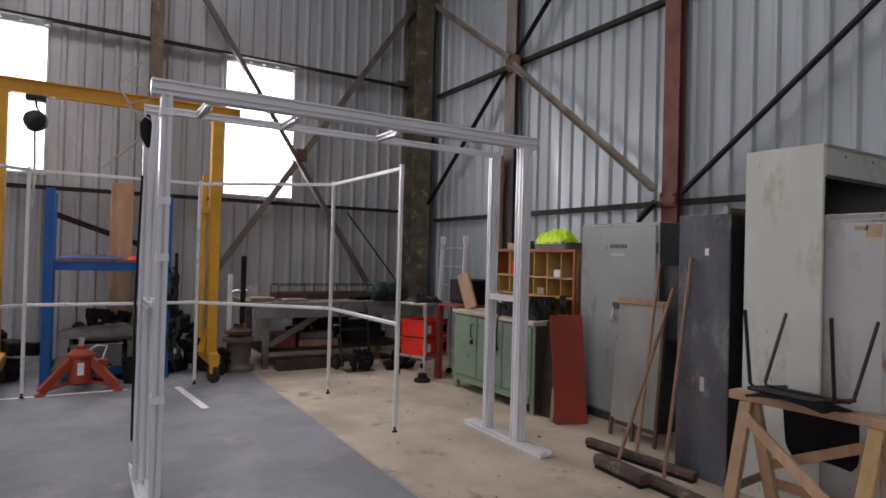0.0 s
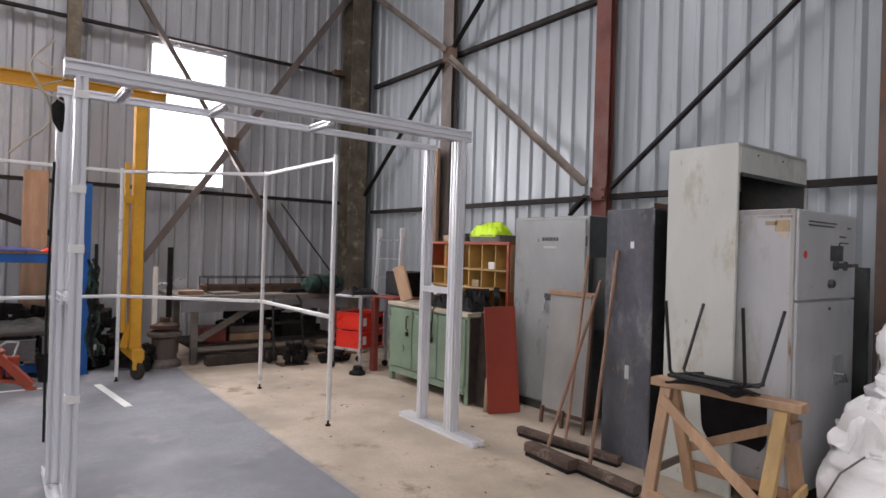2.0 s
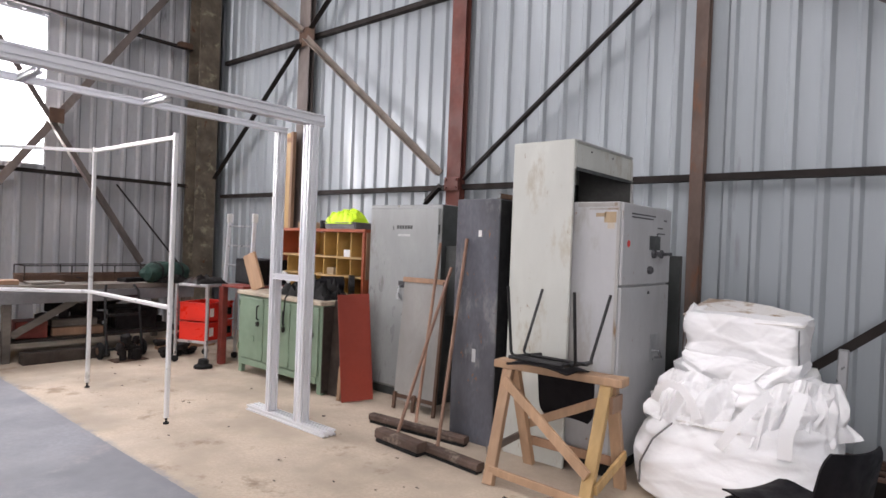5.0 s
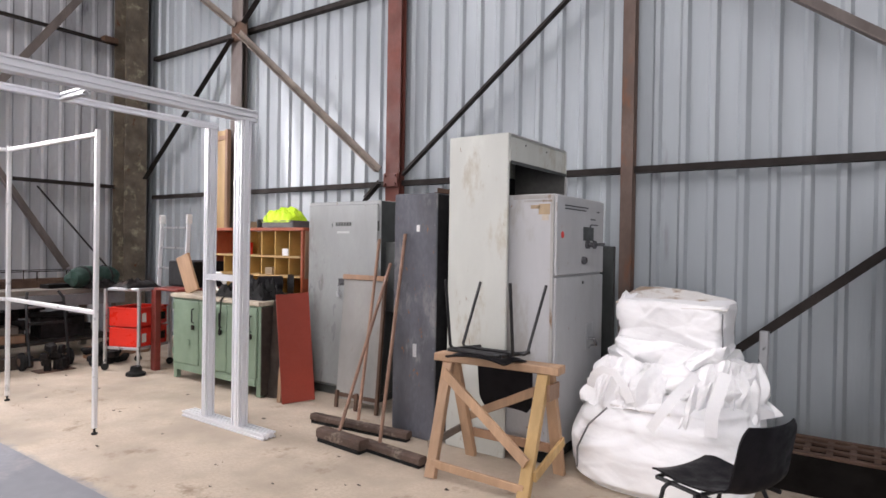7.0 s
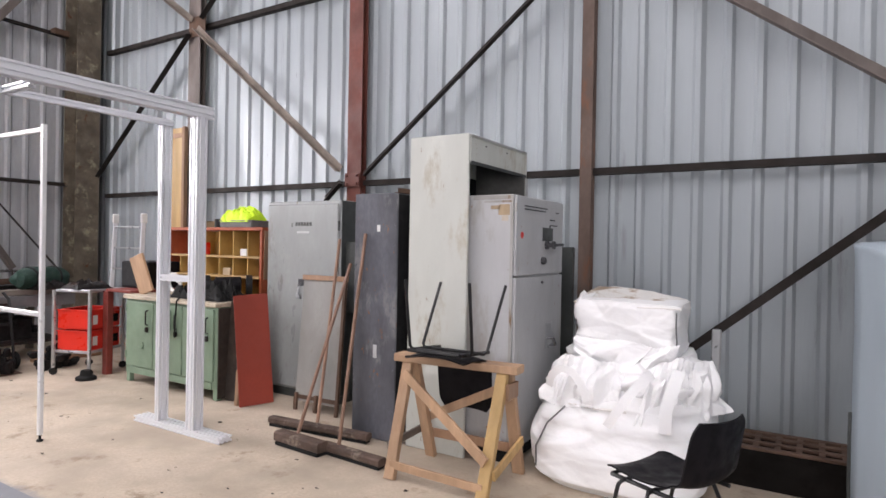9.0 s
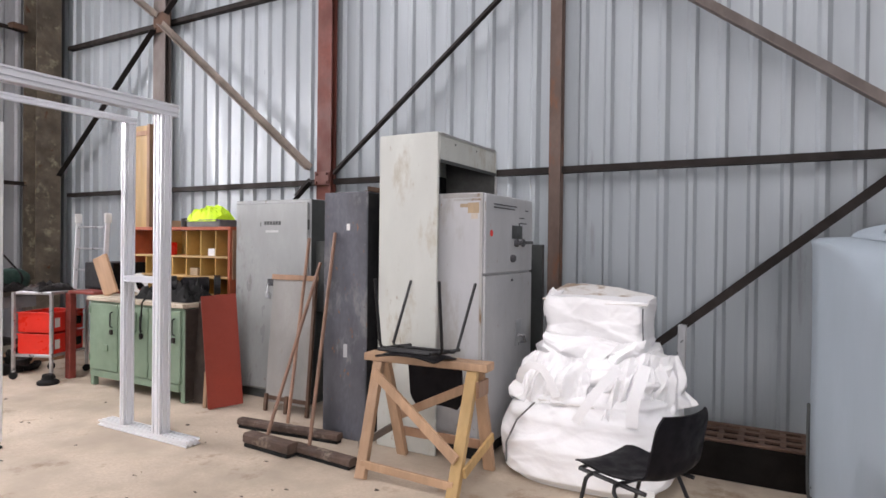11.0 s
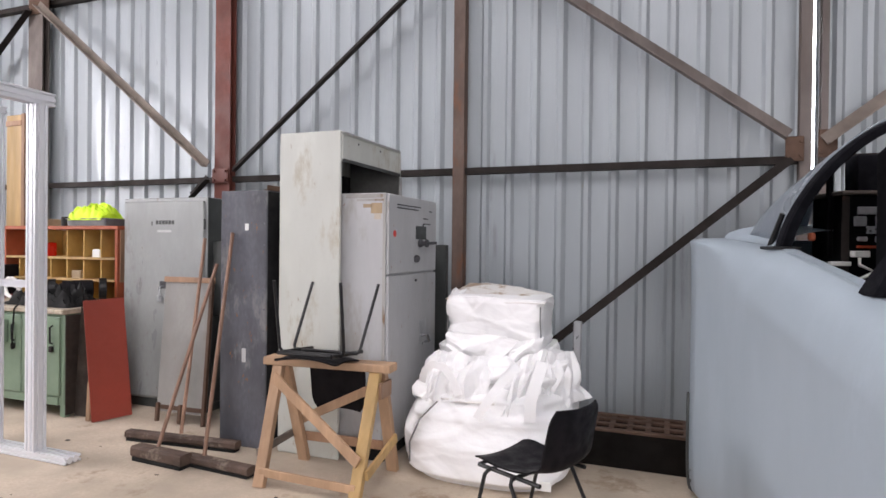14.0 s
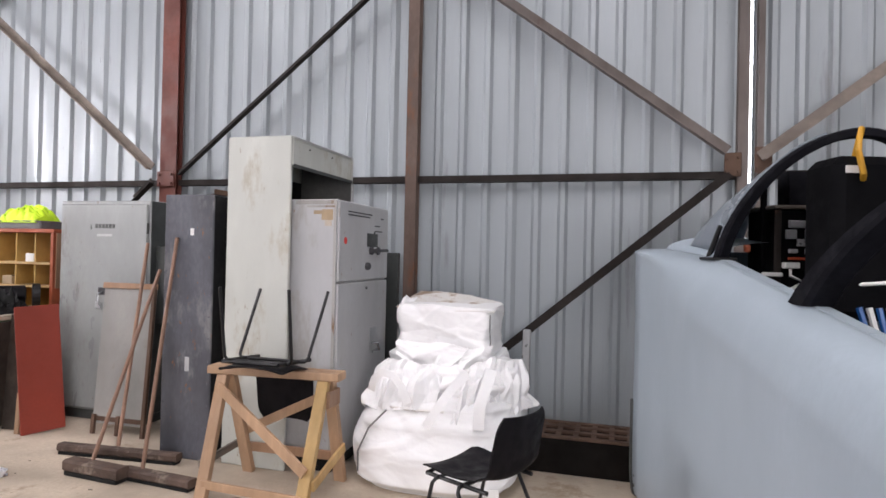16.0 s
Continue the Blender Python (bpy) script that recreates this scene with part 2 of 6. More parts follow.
wall_north = thing("wall_north", pose(0, 0, 0), "grey profiled steel cladding of a shed, streaked with dirt", "wall", kind="structure")
clad(wall_north, "sheet", -9.6875, 22.6, lambda x: pose(x, YN, 0), [(1.038, 1.08, 1.95, ROOF)])
wall_west = thing("wall_west", pose(0, 0, 0), "dull grey profiled steel cladding with two bright windows", "wall", kind="structure")
WINDOWS = [(1.66, 2.76, 2.37, 4.45), (-1.75, -0.57, 2.46, 4.45)]
clad(wall_west, "sheet_back", -12.0, 17.2, lambda y: pose(XW, y, 0, 0, 0, 90), WINDOWS)

# floor: bare screed along the wall, grey painted concrete beyond a straight edge
floor = tagged(part("floor", block((XW - 0.3, -12.3, -0.12), (13.3, 1.735, 0.0), 0), "floor_grey"), "grey painted concrete floor, scuffed and dusty", "floor", kind="structure")
floor_strip = tagged(part("floor_strip", block((XW - 0.3, 1.735, -0.12), (13.3, YN + 0.3, -0.001), 0), "floor_bare"), "bare sandy concrete floor strip with stains", "floor", kind="structure")

wall_south = thing("wall_south", pose(0, 0, 0), "plain block wall with a wide open doorway", "wall", kind="structure")
for lo, hi in (((XW - 0.2, YS - 0.2, 0), (2.0, YS, ROOF)), ((8.0, YS - 0.2, 0), (13.2, YS, ROOF)), ((2.0, YS - 0.2, 4.8), (8.0, YS, ROOF))):
    part("wall_panel", block(lo, hi, 0), "block_wall", wall_south)
wall_east = tagged(part("wall_east", block((13.0, YS, 0), (13.2, YN + 0.2, ROOF), 0), "block_wall"), "plain block wall closing the shed", "wall", kind="structure")
bm = bmesh.new()
xs = [XW - 0.2, -7.0, -6.0, -1.5, -0.5, 4.0, 5.0, 13.2]
for i in range(7):
    if i % 2 == 0:
        box(bm, (xs[i], YS - 0.2, ROOF), (xs[i + 1], YN + 0.2, ROOF + 0.15))
    else:
        box(bm, (xs[i], YS - 0.2, ROOF), (xs[i + 1], -6.5, ROOF + 0.15))
        box(bm, (xs[i], 2.5, ROOF), (xs[i + 1], YN + 0.2, ROOF + 0.15))
ceiling = tagged(part("ceiling", bm, "roof"), "grey shed roof with three strips of roof light", "ceiling", kind="structure")
ground = tagged(part("ground", block((-60, -60, -0.4), (60, 60, -0.2), 0), "block_wall"), "plain hard ground outside the shed", "ground", kind="structure")

# overcast brightness outside the two windows
glow("bright_sky", (0.93, 0.96, 1.0), 7.0)
backdrop_n = tagged(part("backdrop", block((0.4, 6.4, -0.2), (1.8, 6.45, 7.0), 0), "bright_sky"), "bright overcast sky behind the slit in the wall", "sky", kind="structure")
backdrop = tagged(part("backdrop", block((-12.05, -6.0, -0.2), (-12.0, 8.0, 7.0), 0), "bright_sky"), "bright overcast sky outside the windows", "sky", kind="structure")

# ---- steelwork ----
steel_n = thing("steel_frame", pose(0, 0, 0), "rusty steel columns, rails and diagonal braces behind the cladding line", "steel frame", kind="structure")
COLS = ((-7.19, -6.95, "steel_mauve"), (-4.375, -4.18, "steel_red"), (-1.735, -1.63, "steel_column"), (0.955, 1.032, "steel_mauve"), (1.09, 1.135, "steel_mauve"),
        (3.6, 3.85, "steel_rusty"), (6.4, 6.6, "steel_rusty"))
for x0, x1, mat in COLS:
    c = (x0 + x1) / 2
    part("column", prism(bmesh.new(), h_section(0.09, x1 - x0, 0.012, 0.012), (c, 5.145, 0), (c, 5.145, ROOF), (0, 1, 0)), mat, steel_n)
RAIL = [(0, 0), (0.058, 0), (0.058, 0.008), (0.008, 0.008), (0.008, 0.078), (0, 0.078)]
edges = [-9.25] + [v for c in COLS for v in c[:2]] + [13.0]
for z in (2.12, 4.30, 6.4):
    for x0, x1 in zip(edges[::2], edges[1::2]):
        if x1 - x0 > 0.2:
            part("rail", prism(bmesh.new(), RAIL, (x1 + 0.003, 5.145, z), (x0 - 0.003, 5.145, z)), "steel_dark", steel_n)


def brace(a, b, y, mat="steel_rusty", w=0.075):
    o = prism(bmesh.new(), [(p - w / 2, q) for p, q in angle_iron(w, 0.009)], (a[0], y, a[1]), (b[0], y, b[1]))
    return part("brace", o, mat, steel_n)


brace((-9.30, 2.42), (-7.10, 4.24), 5.06, "steel_dark")
# steel_pale puts the light falling on these braces into their colour
brace((-9.25, 5.95), (-7.05, 4.41), 5.06, "steel_pale")
brace((-6.95, 4.29), (-4.42, 2.30), 5.06, "steel_pale")
brace((-6.85, 4.41), (-6.0, 5.10), 5.06, "steel_dark")
brace((-4.63, 1.98), (-4.42, 2.16), 5.06, "steel_dark")
brace((-4.09, 2.23), (-0.75, 4.86), 5.06, "steel_dark", w=0.058)
brace((-2.05, 4.55), (0.88, 2.32), 5.06, "steel_mauve", w=0.085)
brace((0.90, 2.15), (-1.05, 0.50), 5.06, "steel_dark", w=0.066)
brace((1.10, 2.27), (4.0, 4.50), 5.06, "steel_pale", w=0.085)
for x, z, w, h in ((-4.28, 2.18, 0.2, 0.15), (0.92, 2.22, 0.12, 0.18), (-6.98, 4.32, 0.34, 0.26), (1.13, 2.25, 0.12, 0.2)):
    g = block((x - w / 2, 5.070, z - h / 2), (x + w / 2, 5.082, z + h / 2), 0.003)
    for dx, dz in ((-0.35, -0.3), (0.35, -0.3), (-0.35, 0.3), (0.35, 0.3)):
        prism(g, ring(0.014, 6), (x + dx * w, 5.071, z + dz * h), (x + dx * w, 5.052, z + dz * h))
    part("gusset", g, "steel_red" if x == -4.28 else "steel_rusty", steel_n)

steel_w = thing("steel_frame", pose(0, 0, 0), "dark steel columns, rails and crossed braces before the window wall", "steel frame", kind="structure")
part("column", prism(bmesh.new(), h_section(0.2, 0.16, 0.012, 0.012), (-9.56, 0.70, 0), (-9.56, 0.70, ROOF), (1, 0, 0)), "steel_lichen", steel_w)
part("column", prism(bmesh.new(), h_section(0.36, 0.34, 0.02, 0.014), (-9.42, 4.88, 0), (-9.42, 4.88, ROOF), (1, 0, 0)), "steel_lichen", steel_w)
part("column", prism(bmesh.new(), h_section(0.2, 0.16, 0.012, 0.012), (-9.56, -3.6, 0), (-9.56, -3.6, ROOF), (1, 0, 0)), "steel_lichen", steel_w)
for z in (2.26, 4.47, 6.4):
    for y0, y1 in ((-11.9, -3.68), (-3.52, 0.62), (0.78, 4.72)):
        part("rail", prism(bmesh.new(), RAIL, (-9.58, y0, z), (-9.58, y1, z)), "steel_dark", steel_w)
W_BR = (((1.31, 5.23), (4.02, 1.05)), ((4.78, 5.92), (1.60, 1.25)), ((-0.55, 1.98), (0.62, 1.55)), ((4.6, 1.0), (3.6, 2.2)))
for i, (a, b) in enumerate(W_BR):
    w = (0.10, 0.10, 0.075, 0.02)[i]
    o = prism(bmesh.new(), [(p - w / 2, q) for p, q in angle_iron(w, 0.009)], (-9.50 + 0.03 * i, a[0], a[1]), (-9.50 + 0.03 * i, b[0], b[1]))
    part("brace", o, "steel_mauve" if i < 2 else "steel_dark", steel_w)
part("gusset", block((-9.44, 2.72, 2.96), (-9.425, 2.90, 3.16), 0.003), "steel_rusty", steel_w)
part("bracket", block((-9.60, 4.50, 4.475), (-9.46, 4.705, 4.56)), "steel_rusty", steel_w)

material("window_frame", (0.55, 0.56, 0.57), 0.5)
for i, (y0, y1, z0, z1) in enumerate(WINDOWS):
    w = thing("window_%d" % (i + 1), pose(0, 0, 0), "bright translucent window opening in the shed wall, overexposed", "window", kind="structure")
    for lo, hi in (((XW - 0.05, y0, z0), (XW + 0.02, y0 + 0.03, z1)), ((XW - 0.05, y1 - 0.03, z0), (XW + 0.02, y1, z1)),
                   ((XW - 0.05, y0 + 0.03, z0), (XW + 0.02, y1 - 0.03, z0 + 0.03)), ((XW - 0.05, y0 + 0.03, z1 - 0.03), (XW + 0.02, y1 - 0.03, z1))):
        part("window_frame", block(lo, hi, 0.003), "window_frame", w)

# painted lines on the floor
for pts in (((-7.41, -0.9), (-7.41, 0.34), 0.05), ((-7.33, 0.82), (-6.24, 0.94), 0.07)):
    (xa, ya), (xb, yb), w = pts
    tagged(part("floor_line", bar(0.003, w, (xa, ya, 0.0025), (xb, yb, 0.0025), 0), "line_paint"), "worn white line painted on the grey floor", "floor marking", kind="structure")

# ---- more materials ----
material("cab_grey", (0.31, 0.325, 0.32), 0.42, 0.1, 0.12, 2.0, 50, 0.03, stain=(0.22, 0.212, 0.195), stain_at=0.57, stain_scale=2.8, stretch=(1, 1, 0.4), wear=(0.16, 0.095, 0.06), wear_at=0.65)
# dark grey that carries the shade inside the cream cabinet shell
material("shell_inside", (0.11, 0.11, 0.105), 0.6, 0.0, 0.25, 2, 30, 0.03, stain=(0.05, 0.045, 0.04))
material("broom_wood", (0.085, 0.056, 0.043), 0.85, 0.0, 0.3, 4, 22, 0.25, stain=(0.20, 0.16, 0.125), stain_at=0.53, stain_scale=5, per_object=0.15)
material("sheet_worn", (0.28, 0.275, 0.26), 0.6, 0.1, 0.15, 2.5, 40, 0.04, stain=(0.15, 0.09, 0.06), stain_at=0.6, stretch=(1, 1, 0.5))
# dark tone for the shaded cabinet side, and for small dark fittings
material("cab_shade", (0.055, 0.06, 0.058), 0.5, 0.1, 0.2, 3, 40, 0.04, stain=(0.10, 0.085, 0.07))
material("cab_dark", (0.105, 0.108, 0.125), 0.45, 0.1, 0.3, 3.0, 40, 0.08, stain=(0.20, 0.20, 0.205), stain_at=0.57, stain_scale=3.2, stretch=(1, 1, 0.45), wear=(0.22, 0.10, 0.045), wear_at=0.62)
material("cab_cream", (0.56, 0.575, 0.53), 0.5, 0.0, 0.09, 1.6, 46, 0.03, stain=(0.42, 0.395, 0.325), stain_at=0.525, stain_scale=3.4, stretch=(1, 1, 0.4), wear=(0.25, 0.18, 0.11), wear_at=0.645)
material("cab_light", (0.45, 0.455, 0.46), 0.45, 0.05, 0.08, 1.8, 60, 0.02, stain=(0.35, 0.335, 0.31), stain_at=0.57, stretch=(1, 1, 0.4), wear=(0.25, 0.14, 0.07), wear_at=0.64)
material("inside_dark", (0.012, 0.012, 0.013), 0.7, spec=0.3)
material("cab_green", (0.20, 0.28, 0.20), 0.5, 0.05, 0.1, 2.5, 40, 0.04, stain=(0.15, 0.20, 0.145), wear=(0.08, 0.075, 0.06), wear_at=0.71)
material("wood_pale", (0.42, 0.27, 0.165), 0.7, 0.0, 0.18, 2, 14, 0.08, stain=(0.34, 0.22, 0.12), stretch=(3, 3, 0.5), per_object=0.12)
material("bench_top", (0.46, 0.40, 0.31), 0.7, 0.0, 0.18, 3, 20, 0.1, stain=(0.26, 0.21, 0.15), stain_at=0.55, stain_scale=5, stretch=(1, 2, 2))
material("wood_yellow", (0.47, 0.31, 0.13), 0.6, 0.0, 0.16, 2, 14, 0.08, stain=(0.40, 0.27, 0.11), stretch=(3, 3, 0.5), per_object=0.08)
material("wood_brown", (0.34, 0.20, 0.12), 0.65, 0.0, 0.2, 2, 14, 0.1, stain=(0.20, 0.12, 0.07), stretch=(3, 3, 0.5), per_object=0.15)
material("wood_grey", (0.16, 0.14, 0.12), 0.8, 0.0, 0.25, 2, 18, 0.15, stain=(0.12, 0.10, 0.085), stretch=(2, 0.6, 2), per_object=0.12)
material("wood_dark", (0.036, 0.026, 0.02), 0.8, 0.0, 0.3, 3, 20, 0.2, stain=(0.12, 0.10, 0.08), per_object=0.15)
material("broom_handle", (0.27, 0.155, 0.105), 0.55, 0.0, 0.2, 4, 20, 0.05, stain=(0.34, 0.24, 0.18), per_object=0.2)
material("shelf_red", (0.36, 0.085, 0.035), 0.6, 0.0, 0.15, 3, 30, 0.06, stain=(0.24, 0.06, 0.03), wear=(0.42, 0.28, 0.15), wear_at=0.73)
material("shelf_yellow", (0.50, 0.31, 0.09), 0.65, 0.0, 0.14, 3, 30, 0.05, stain=(0.34, 0.20, 0.06))
material("board_red", (0.27, 0.04, 0.022), 0.55, 0.0, 0.08, 2, 50, 0.02, stain=(0.21, 0.032, 0.02))
material("red_paint", (0.20, 0.035, 0.025), 0.55, 0.0, 0.2, 3, 30, 0.05, stain=RUST)
material("bright_red", (0.72, 0.03, 0.015), 0.4, 0.0, 0.06, 3, 40, 0.01)
material("orange_paint", (0.33, 0.045, 0.014), 0.5, 0.0, 0.15, 3, 30, 0.04, stain=(0.25, 0.06, 0.03))
material("yellow_paint", (0.62, 0.32, 0.025), 0.45, 0.0, 0.12, 3, 30, 0.03, stain=(0.42, 0.20, 0.03), wear=(0.12, 0.08, 0.05), wear_at=0.74)
material("blue_paint", (0.012, 0.11, 0.38), 0.45, 0.0, 0.12, 3, 30, 0.02, stain=(0.02, 0.07, 0.26))
material("blue_cloth", (0.018, 0.022, 0.15), 0.8, vary=0.2)
material("black_plastic", (0.005, 0.004, 0.006), 0.6, 0.0, 0.15, 4, 120, 0.05, wear=(0.02, 0.02, 0.022), wear_at=0.76, spec=0.2)
material("black_steel", (0.008, 0.008, 0.009), 0.45, 0.2, 0.1)
material("black_rubber", (0.012, 0.012, 0.012), 0.85, spec=0.25)
material("rust_edge", (0.36, 0.35, 0.33), 0.6, 0.0, 0.1, 6, 60, 0.08, stain=(0.19, 0.11, 0.055), stain_at=0.52, stain_scale=9, stretch=(1, 1, 0.35))
material("bag_white", (0.86, 0.86, 0.86), 0.5, 0.0, 0.012, 2, 24, 0.16, stain=(0.72, 0.69, 0.64), stain_at=0.66)
material("bag_dirty", (0.80, 0.78, 0.75), 0.6, 0.0, 0.06, 5, 120, 0.06, stain=(0.40, 0.30, 0.21), stain_at=0.49, stain_scale=5)
material("hiviz", (0.62, 0.90, 0.02), 0.7, 0.0, 0.08, 6, 90, 0.05)
material("grey_cloth", (0.115, 0.112, 0.105), 0.9, 0.0, 0.25, 5, 60, 0.2, stain=(0.07, 0.065, 0.06))
material("green_cloth", (0.014, 0.045, 0.034), 0.8, 0.0, 0.25, 6, 60, 0.2)
material("grey_plastic", (0.16, 0.16, 0.165), 0.55, vary=0.2, stain=(0.09, 0.085, 0.08))
material("clutter_dark", (0.014, 0.012, 0.012), 0.75, 0.0, 0.3, 5, 30, 0.2, stain=(0.06, 0.03, 0.018), stain_at=0.60, per_object=0.3, spec=0.2)
material("galv", (0.50, 0.51, 0.52), 0.4, 0.6, 0.12, 5, 50, 0.03)
material("card", (0.40, 0.30, 0.19), 0.8, vary=0.15)
material("paper", (0.75, 0.75, 0.73), 0.7, vary=0.04)
material("ink", (0.05, 0.05, 0.055), 0.6)
material("chrome", (0.62, 0.62, 0.63), 0.2, 0.9, 0.04)
material("rope_pale", (0.48, 0.42, 0.34), 0.8)
material("jet_grey", (0.358, 0.42, 0.47), 0.45, 0.0, 0.06, 1.4, 50, 0.0, stretch=(1, 1, 0.4), rough_vary=0.04)
material("jet_screen", (0.20, 0.23, 0.26), 0.3, 0.0, 0.03, 2, 60, 0.0)
material("cockpit_black", (0.004, 0.004, 0.005), 0.8, 0.0, 0.2, spec=0.08)
material("seal_black", (0.006, 0.006, 0.009), 0.8, 0.0, 0.2, 6, 60, 0.08, spec=0.15)
material("bare_metal", (0.33, 0.34, 0.35), 0.35, 0.7, 0.1)


def simple(name, bm, mat, label, category, group="", m=None, smooth=False, kind=""):
    return tagged(part(name, bm, mat, m=m, smooth=smooth), label, category, group, kind)


def bars(parent, rows, x, y, z, axis, mat="ink", h=0.012, depth=0.002, name="letter_bar"):
    """Unreadable writing as short bars; rows of (dx, dz, length) on a face. axis 'x': on a face looking to -y, 'y': on a face looking to +x."""
    for dx, dz, L in rows:
        if axis == "x":
            lo, hi = (x + dx, y - depth, z + dz), (x + dx + L, y, z + dz + h)
        else:
            lo, hi = (x, y + dx, z + dz), (x + depth, y + dx + L, z + dz + h)
        part(name, block(lo, hi, 0), mat, parent)


# ---- aluminium door frame ----
def slot_profile(w, h):
    """Outline of a slotted aluminium extrusion."""
    a, b, s, d = w / 2, h / 2, 0.0085, 0.0135
    pts = []
    ny, nx = max(1, round(h / 0.045)), max(1, round(w / 0.045))
    def side(n, L):
        return [(-L / 2 + (i + 0.5) * L / n) for i in range(n)]
    for c in side(nx, w):
        pts += [(c - s, -b), (c - s, -b + d), (c + s, -b + d), (c + s, -b)]
    pts.append((a, -b))
    for c in side(ny, h):
        pts += [(a, c - s), (a - d, c - s), (a - d, c + s), (a, c + s)]
    pts.append((a, b))
    for c in side(nx, w):
        pts += [(-c + s, b), (-c + s, b - d), (-c - s, b - d), (-c - s, b)]
    pts.append((-a, b))
    for c in side(ny, h):
        pts += [(-a, -c + s), (-a + d, -c + s), (-a + d, -c - s), (-a, -c - s)]
    pts.append((-a, -b))
    return pts


alu = thing("aluminium_frame", pose(-4.15, 1.6, 0), "tall portal frame of silver slotted aluminium profile, standing on floor", "frame")


def extr(name, w, h, a, b, up=(1, 0, 0)):
    """w lies along up, h across it."""
    o = Vector((-4.15, 1.6, 0))
    return part(name, prism(bmesh.new(), slot_profile(w, h), Vector(a) - o, Vector(b) - o, up), "alu", alu)


extr("foot_beam", 0.045, 0.12, (-4.70, 2.962, 0.026), (-3.645, 2.962, 0.026), (0, 0, 1))
extr("foot_beam", 0.045, 0.12, (-4.76, 0.25, 0.026), (-3.80, 0.25, 0.026), (0, 0, 1))
for yn, yf, wn2 in ((2.95, 2.95, 0.09), (0.275, 0.235, 0.06)):
    extr("post", 0.09, wn2, (-3.99, yn, 0.049), (-3.99, yn, 2.42))
    extr("post", 0.045, 0.09, (-4.405, yf, 0.049), (-4.405, yf, 2.395))
    extr("crosspiece", 0.09, 0.045, (-4.382, (yn + yf) / 2, 1.19), (-4.036, (yn + yf) / 2, 1.19), (0, 1, 0))
extr("top_beam", 0.09, 0.09, (-3.99, 0.19, 2.466), (-3.99, 3.05, 2.466))
extr("top_beam", 0.045, 0.045, (-4.39, 0.19, 2.419), (-4.39, 3.0, 2.419))
for y in (0.52, 1.08, 1.82):
    extr("tie", 0.045, 0.045, (-4.367, y, 2.419), (-4.036, y, 2.419), (0, 0, 1))
o = Vector((-4.15, 1.6, 0))
# tape wrapped round the far post and a loose cable bundle on it
for z in (0.62, 1.45, 1.78, 2.3):
    part("tape", block(Vector((-4.04, 0.240, z)) - o, Vector((-3.941, 0.310, z + 0.045)) - o, 0.002), "paper", alu)
pts = [Vector((-4.05 - 0.05 * math.sin(i * 0.9), 0.15 - 0.08 * math.sin(i * 0.55) - 0.01 * i, 2.62 - 0.05 * i)) - o for i in range(14)]
part("cable", tube(pts, 0.006, 6), "rope_pale", alu, "pale loose cable", True)
pts = [Vector((-4.03 - 0.03 * math.cos(i), 0.14 - 0.07 * math.cos(i * 0.8), 2.50 - 0.02 * i)) - o for i in range(12)]
part("cable", tube(pts, 0.005, 6), "rope_pale", alu, "", True)
part("cable_bundle", tube([Vector((-4.05, 0.19, 2.31)) - o, Vector((-4.07, 0.175, 2.26)) - o, Vector((-4.07, 0.178, 2.18)) - o, Vector((-4.05, 0.19, 2.12)) - o], [0.01, 0.034, 0.028, 0.01], 10), "clutter_dark", alu, "dark bundled cable", True)
part("cable", tube([Vector((-4.06, 0.165, 1.95)) - o, Vector((-4.06, 0.15, 1.2)) - o, Vector((-4.065, 0.155, 0.4)) - o], 0.007, 8), "black_rubber", alu, "black cable", True)

# ---- white tube enclosure ----
CORN = [(-4.77, 2.23), (-6.36, 2.21), (-7.42, 1.01), (-7.40, -0.60), (-6.4, -1.7)]
tubes = thing("tube_enclosure", pose(-6.2, 1.0, 0), "light enclosure of slim white tubes with two rails", "tube frame")
o = Vector((-6.2, 1.0, 0))
for x, y in CORN:
    p = part("post", bar(0.034, 0.034, Vector((x, y, 0.05)) - o, Vector((x, y, 2.31)) - o, 0.006, (1, 0, 0)), "white_rod", tubes)
    part("foot", lathe([(0.022, 0.0), (0.022, 0.012), (0.009, 0.016), (0.009, 0.05)], 12, m=Matrix.Translation(Vector((x, y, 0)) - o)), "black_rubber", p, "black levelling foot")
for (xa, ya), (xb, yb) in zip(CORN, CORN[1:]):
    for z in (0.925, 2.275):
        d = Vector((xb - xa, yb - ya, 0)).normalized() * 0.018
        part("rail", bar(0.034, 0.03, Vector((xa, ya, z)) + d - o, Vector((xb, yb, z)) - d - o, 0.005), "white_rod", tubes)

